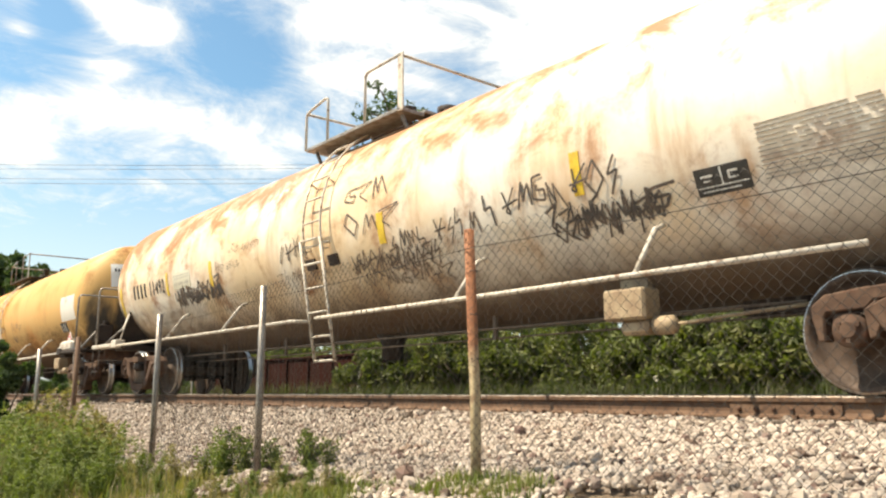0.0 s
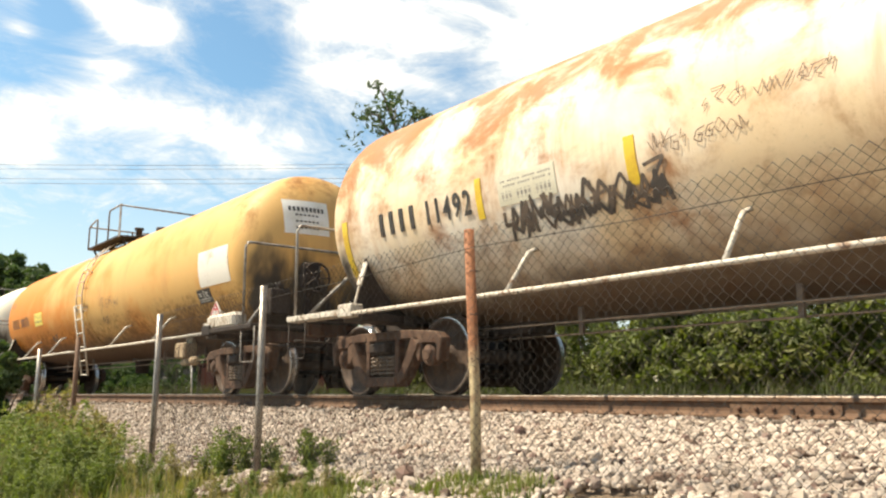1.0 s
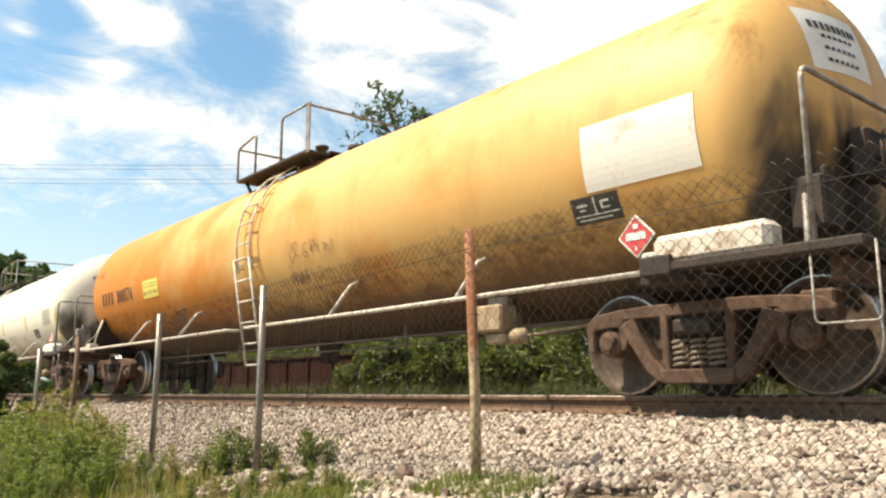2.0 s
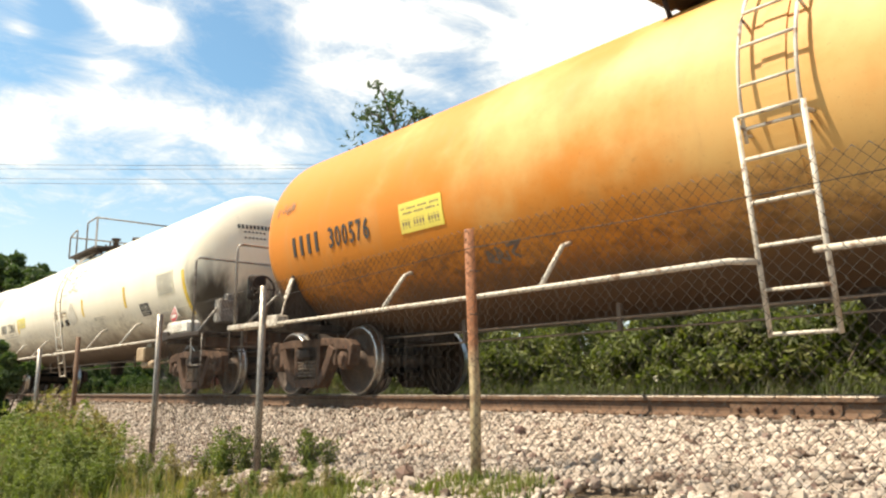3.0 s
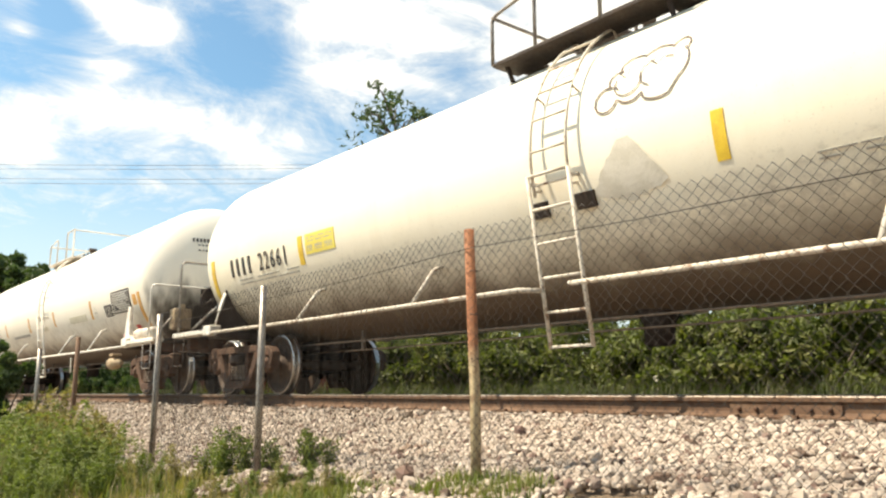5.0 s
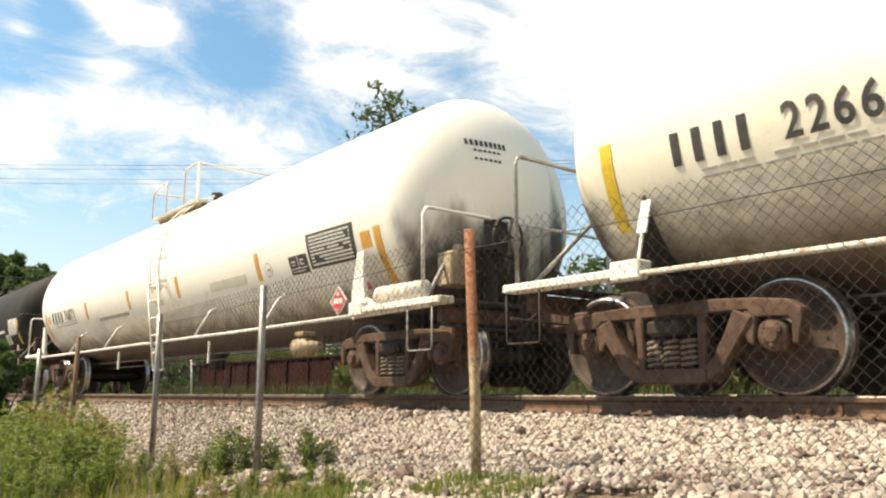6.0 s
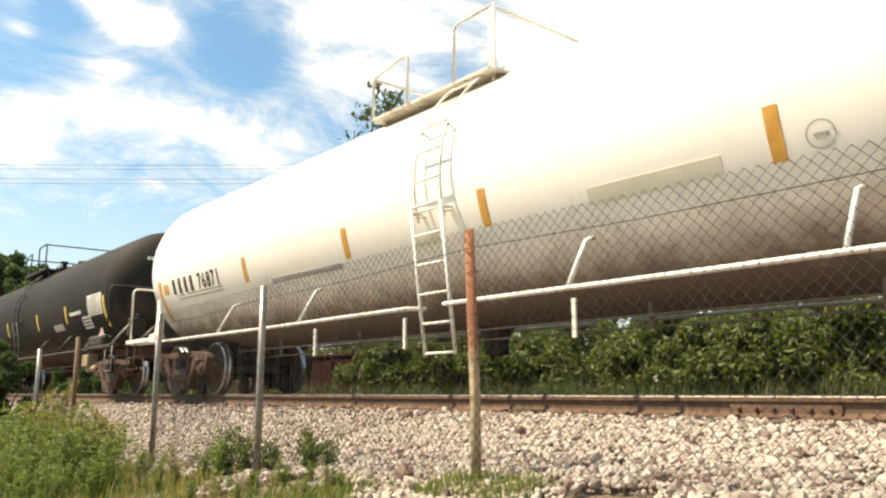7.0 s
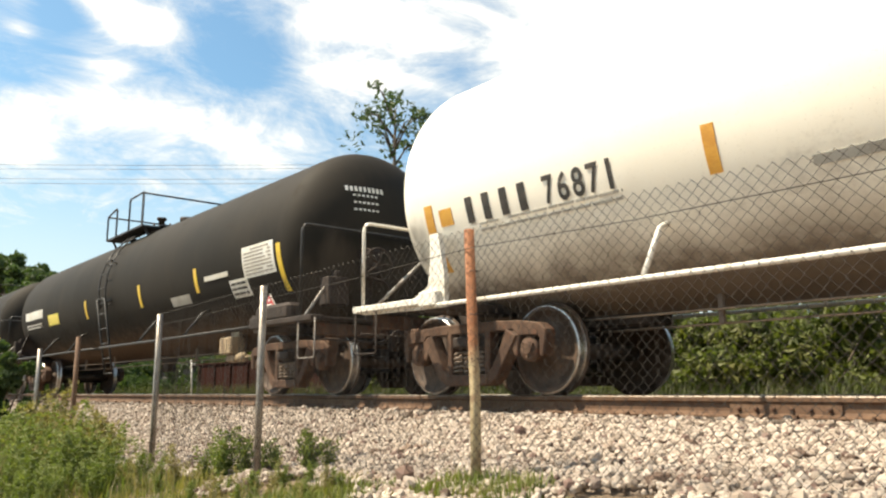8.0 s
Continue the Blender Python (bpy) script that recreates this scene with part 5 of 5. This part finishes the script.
def build_bushes():
    a = shrub(1, 2.6, 2.0, "leafy green shrub with sunlit yellow-green tips")
    b = shrub(2, 3.2, 2.6, "broad dense green shrub")
    c = shrub(3, 2.2, 1.5, "low green shrub among tall grass")
    set_at(a, -13.8, 5.4), set_at(b, -8.2, 6.6), set_at(c, -16.3, 4.9)
    r = random.Random(5)
    for i in range(17):
        x = -15.8 + i * 1.12
        src = (a, b, c)[i % 3]
        y = 5.0 + r.uniform(-0.4, 2.6)
        copy_thing(src, pose(x, y, land(x, y), 0, 0, r.uniform(0, 360)))
    for i in range(13):
        copy_thing(b, pose(-23.0 + i * 1.75, 12.0 + r.uniform(-0.6, 0.8), -0.5, 0, 0, r.uniform(0, 360)))
    for i in range(9):
        x = -21.0 + i * 2.6
        copy_thing(b, pose(x, 9.5 + r.uniform(-0.6, 0.8), -0.5, 0, 0, r.uniform(0, 360)))
    for i in range(20):
        k = r.uniform(1.35, 1.75)
        copy_thing(b, pose(-62.0 + i * 2.1, 13.5 + r.uniform(-0.8, 0.8), -0.6, 0, 0, r.uniform(0, 360)) @ Matrix.Diagonal((k, k, k, 1)))
    # bush beside the line, in front of the train; darker leaf colour paints its shade
    near = shrub(9, 1.3, 2.3, "green bush beside the ballast bank, its shade put into darker leaves", "leaf_tree")
    set_at(near, -19.6, -3.0)
    d = shrub(12, 3.0, 1.6, "dark green bush on the low ground", "leaf_tree")
    set_at(d, -24.6, -4.2)
    for i in range(16):
        copy_thing(d, pose(-66.0 + i * 2.2, 6.5 + r.uniform(-0.6, 3.0), -0.5, 0, 0, r.uniform(0, 360)) @ Matrix.Diagonal((1.2, 1.2, 1.6, 1)))


def build_trees():
    set_at(tree(21, 10.3, 2.8, "slender dark green tree above the train", 0.105, 64, 30, 0.3), -20.6, 8.2)
    set_at(tree(22, 8.9, 2.7, "small tree beside the slender one", 0.11, 70, 34, 0.2), -18.6, 8.9)
    t = tree(23, 6.4, 3.4, "round-crowned green tree behind the shrubs", 0.13, 60, 60, 0.25)
    set_at(t, -12.0, 12.5)
    for x, y, q in ((-16.2, 14, 60), (-8.4, 13.2, 200), (-4.8, 12.2, 120), (-0.5, 13.5, 10)):
        copy_thing(t, pose(x, y, -0.4, 0, 0, q) @ Matrix.Diagonal((1.0, 1.0, 0.74, 1)))
    far = tree(24, 14.6, 6.0, "large dark tree far along the line", 0.36, 90, 80, 0.12)
    set_at(far, -94, 11)
    for x, y, q, k in ((-86, 12, 60, 0.86), (-79, 11.5, 230, 0.76), (-104, 14, 190, 1.0), (-118, 9, 300, 1.0), (-128, 12, 140, 1.0)):
        copy_thing(far, pose(x, y, -0.5, 0, 0, q) @ Matrix.Diagonal((k, k, k, 1)))


build_bushes()
build_trees()


def weed(seed, h, leaf_mat, label):
    r = random.Random(seed)
    ob = tagged(new("weed"), label, "weed", "weeds along the fence")
    centers, radii = [], []
    for i in range(7):
        a = r.uniform(0, math.tau)
        top = Vector((0.16 * math.cos(a) * r.random() * 2, 0.16 * math.sin(a) * r.random() * 2, h * r.uniform(0.55, 1.0)))
        bm = bmesh.new()
        tube(bm, [(0.02 * math.cos(a), 0.02 * math.sin(a), -0.05), (top.x * 0.4, top.y * 0.4, top.z * 0.5), top], 0.005, 4, 0.002)
        part("stem", bm, leaf_mat, ob)
        for k in range(9):
            f = 0.12 + 0.88 * k / 8
            centers.append((top.x * f, top.y * f, top.z * f))
            radii.append(0.085 * (1.15 - 0.5 * f))
    place("foliage", leafy("leaves", centers, radii, 8, 0.030, seed, leaf_mat), ob)
    return ob


def build_weeds():
    kinds = [weed(31, 0.55, "leaf_weed", "bushy green weed by the fence"), weed(32, 0.8, "leaf_weed", "tall green weed by the fence"), weed(33, 0.75, "dry_blade", "yellow flowering weed gone to seed")]
    spots = [(-8.6, -4.5), (-9.4, -4.15), (-11.6, -3.75)]
    for ob, (x, y) in zip(kinds, spots):
        set_at(ob, x, y)
    r = random.Random(8)
    # thick stand on the low ground, with yellow seed heads above it
    rows = [(r.uniform(-15.5, -8.0), r.uniform(-4.9, -3.95), r.choice((0, 1, 1)), r.uniform(0.62, 0.95)) for _ in range(58)]
    rows += [(r.uniform(-9.2, -7.2), r.uniform(-5.3, -4.35), r.choice((0, 0, 1)), r.uniform(0.5, 0.8)) for _ in range(22)]
    rows += [(r.uniform(-15.0, -12.6), r.uniform(-3.9, -3.4), 2, r.uniform(0.5, 0.8)) for _ in range(12)]
    rows += [(-13.05, -3.62, 2, 1.15), (-13.2, -3.55, 2, 1.0), (-10.3, -3.55, 2, 0.95), (-10.1, -3.62, 2, 0.85), (-9.7, -3.62, 1, 0.65), (-10.9, -3.62, 0, 0.9)]
    rows += [(r.uniform(-9.4, -6.6), r.uniform(-4.45, -3.92), r.choice((0, 0, 1, 2)), r.uniform(0.32, 0.60)) for _ in range(20)]
    rows += [(r.uniform(-12.4, -9.4), r.uniform(-4.7, -3.7), 2, r.uniform(0.6, 0.95)) for _ in range(22)]
    rows += [(r.uniform(-7.2, -4.2), r.uniform(-4.4, -3.95), r.choice((0, 2)), r.uniform(0.14, 0.28)) for _ in range(22)]
    # single clumps at the foot of the bank
    rows += [(-6.45, -3.80, 0, 0.72), (-6.30, -3.88, 0, 0.70), (-6.18, -3.74, 0, 0.60), (-6.62, -3.92, 0, 0.55), (-6.02, -3.66, 0, 0.48), (-5.88, -3.62, 0, 0.42), (-5.52, -3.52, 0, 0.55), (-5.40, -3.58, 0, 0.50), (-5.30, -3.46, 0, 0.40),
             (-4.90, -3.88, 0, 0.26), (-4.55, -3.92, 0, 0.28), (-4.35, -3.96, 0, 0.26), (-7.4, -4.0, 0, 0.35), (-7.0, -4.3, 2, 0.30), (-6.7, -4.25, 0, 0.30), (-5.9, -4.1, 2, 0.25), (-5.5, -4.0, 0, 0.24)]
    for x, y, k, q in rows:
        q *= float(np.interp(x, [-12.5, -8.0, -7.0], [1.05, 0.68, 1.0])) * r.uniform(0.8, 1.15)
        copy_thing(kinds[k], pose(x, y, land(x, y) - 0.02, r.uniform(-6, 6), r.uniform(-6, 6), r.uniform(0, 360)) @ Matrix.Diagonal((q * 1.2, q * 1.2, q, 1)))


build_weeds()


def build_grass():
    """Blades of grass: three-sided strips that bend."""
    r = np.random.RandomState(3)
    for mat, zones in (("grass_blade", [(-8.0, -3.9, -4.9, -3.80, 700, 0.08), (-3.55, -2.75, -4.05, -3.74, 3600, 0.12), (-5.0, -3.9, -4.4, -3.90, 1800, 0.10), (-9.5, -7.0, -5.4, -4.2, 600, 0.22), (-17, -9.5, -5.5, -3.9, 300, 0.34)]),
                       ("dry_blade", [(-8.0, -2.9, -4.7, -3.6, 900, 0.08), (-9.5, -6.0, -5.4, -4.0, 260, 0.18), (-15, -9.5, -5.2, -3.7, 160, 0.40)]),
                       ("rank_grass", [(-17, -1, 2.6, 4.8, 260, 0.55), (-44, -17, 5.0, 6.2, 90, 0.6)])):
        vs, fs, base = [], [], 0
        for x0, x1, y0, y1, dens, tall in zones:
            for _ in range(int((x1 - x0) * (y1 - y0) * dens)):
                x, y = r.uniform(x0, x1), r.uniform(y0, y1)
                if noise.noise((x * 1.6, y * 1.6, 9 if mat[0] == "g" else 2)) < -0.02 and y < 0 and dens < 1500:
                    continue
                a, t = r.uniform(0, 6.28), tall * r.uniform(0.4, 1.2)
                lean = t * r.uniform(0.1, 0.6)
                dx, dy, w = math.cos(a), math.sin(a), 0.0035 + 0.010 * t
                z = land(x, y) - 0.04
                vs += [(x - dy * w, y + dx * w, z), (x + dy * w, y - dx * w, z), (x + dx * lean * 0.35 + dy * w * 0.7, y + dy * lean * 0.35 - dx * w * 0.7, z + t * 0.6),
                       (x + dx * lean * 0.35 - dy * w * 0.7, y + dy * lean * 0.35 + dx * w * 0.7, z + t * 0.6), (x + dx * lean, y + dy * lean, z + t)]
                fs += [(base, base + 1, base + 2, base + 3), (base + 3, base + 2, base + 4)]
                base += 5
        me = bpy.data.meshes.new("grass")
        me.from_pydata(vs, [], fs)
        me.materials.append(MATS[mat])
        tagged(new("grass", me), {"grass_blade": "tufts of green grass along the fence", "dry_blade": "dry straw-coloured grass along the fence", "rank_grass": "tall green grass beyond the track, shade put into its colour"}[mat], "grass", kind="stuff")


build_grass()

# ---- things beyond the track ----


def build_red_container():
    ob = tagged(new("container"), "rust-red ribbed steel container beyond the track", "container")
    bm = bmesh.new()
    slab(bm, 0, 0, 0.82, 11.9, 2.3, 1.64, 0.03)
    part("body", bm, "red_box", ob)
    rib = bmesh.new()
    slab(rib, 0, -1.18, 0.82, 0.09, 0.07, 1.60, 0.01)
    me = mesh_of("rib", rib, "red_box")
    for i in range(9):
        place("rib", me, ob, pose(-5.7 + i * 1.425, 0, 0))
    bm = bmesh.new()
    slab(bm, 0, 0, 1.675, 12.0, 2.42, 0.07, 0.01)
    part("lid", bm, "red_box", ob)
    ob.matrix_basis = pose(-25.4, 7.6, -0.55, 0, 0, 0)


def build_shed():
    ob = tagged(new("shed"), "low grey block shed beyond the track", "shed")
    bm = bmesh.new()
    slab(bm, 0, 0, 0.8, 3.6, 3.0, 1.6, 0.01)
    part("wall", bm, "grey_wall", ob)
    bm = bmesh.new()
    prism(bm, [(-1.95, 1.6), (1.95, 1.6), (1.95, 1.66), (0, 1.86), (-1.95, 1.66)], -1.7, 1.7)
    part("roof", bm, "dark_steel", ob)
    ob.matrix_basis = pose(-36.5, 9.0, -0.45)


def build_markers():
    bm = bmesh.new()
    slab(bm, 0, 0, 0.45, 0.10, 0.05, 0.9, 0.01)
    slab(bm, 0, -0.03, 0.78, 0.16, 0.03, 0.18, 0.01)
    m = tagged(place("marker_post", mesh_of("marker_post", bm, "dull_white_paint"), None, pose(-17.5, 5.0, -0.25)), "white wooden marker post in the grass", "post")
    bm = bmesh.new()
    tube(bm, [(0, 0, -0.1), (0.02, 0, 0.7), (-0.02, 0, 1.5)], 0.035, 7, 0.025)
    tagged(place("leaning_stake", mesh_of("leaning_stake", bm, "dull_white_paint"), None, pose(-28.4, 5.0, -0.30, 0, -5, 0)), "thin leaning white stake in the grass", "stake")
    bm = bmesh.new()
    slab(bm, 0, 0, 0.3, 0.08, 0.05, 0.6, 0.01)
    tagged(place("stake", mesh_of("stake", bm, "dull_white_paint"), None, pose(-7.6, 4.0, -0.33)), "short white stake in the grass", "stake")


def build_wires():
    """Overhead wires between two far poles that stand out of view."""
    for i, (za, zb) in enumerate(((0.0, 0.0), (-0.5, -0.25), (-1.5, -1.3), (-2.0, -1.7))):
        bm = bmesh.new()
        a, b = Vector((-105.6, -7.5, 24.2 + za)), Vector((-30.0, 62.0, 20.6 + zb))
        pts = [a + (b - a) * t - Vector((0, 0, 4 * 0.8 * t * (1 - t))) for t in [k / 16 for k in range(17)]]
        tube(bm, pts, 0.024, 5)
        tagged(place("power_line", mesh_of("power_line", bm, "cable")), "thin overhead power line against the sky", "power line", "power lines in the sky")
    for x, y, top in ((-105.6, -7.5, 25.0), (-30.0, 62.0, 21.4)):
        bm = bmesh.new()
        tube(bm, [(0, 0, -1), (0, 0, top)], 0.18, 10, 0.11)
        slab(bm, 0, 0, top - 0.8, 0.14, 2.4, 0.14)
        tagged(place("utility_pole", mesh_of("utility_pole", bm, "bark"), None, pose(x, y, 0)), "wooden utility pole that carries the power lines", "pole")


build_red_container()
build_shed()
build_markers()
build_wires()


# ---- what moves ----
def travelled(t):
    """Metres that the train has gone, from its place at four seconds."""
    return 8.2345 * (t - 4) - 0.0863 * (t - 4) ** 2 / 2


# slack that runs through the train as it enters: metres at each half second
SLIP = {0: 0.06, 1: -0.07, 2: 0.01}


def motions():
    for mid, car in CARS:
        walk(car, [(0.5 * i, pose(mid + travelled(0.5 * i) + SLIP.get(i, 0.0), 0, 0)) for i in range(17)])
    for w, dx in SPIN:
        walk(w, [(i / 15, pose(dx, 0, WHEEL_R, 0, math.degrees(travelled(i / 15) / WHEEL_R), 0)) for i in range(121)])


motions()
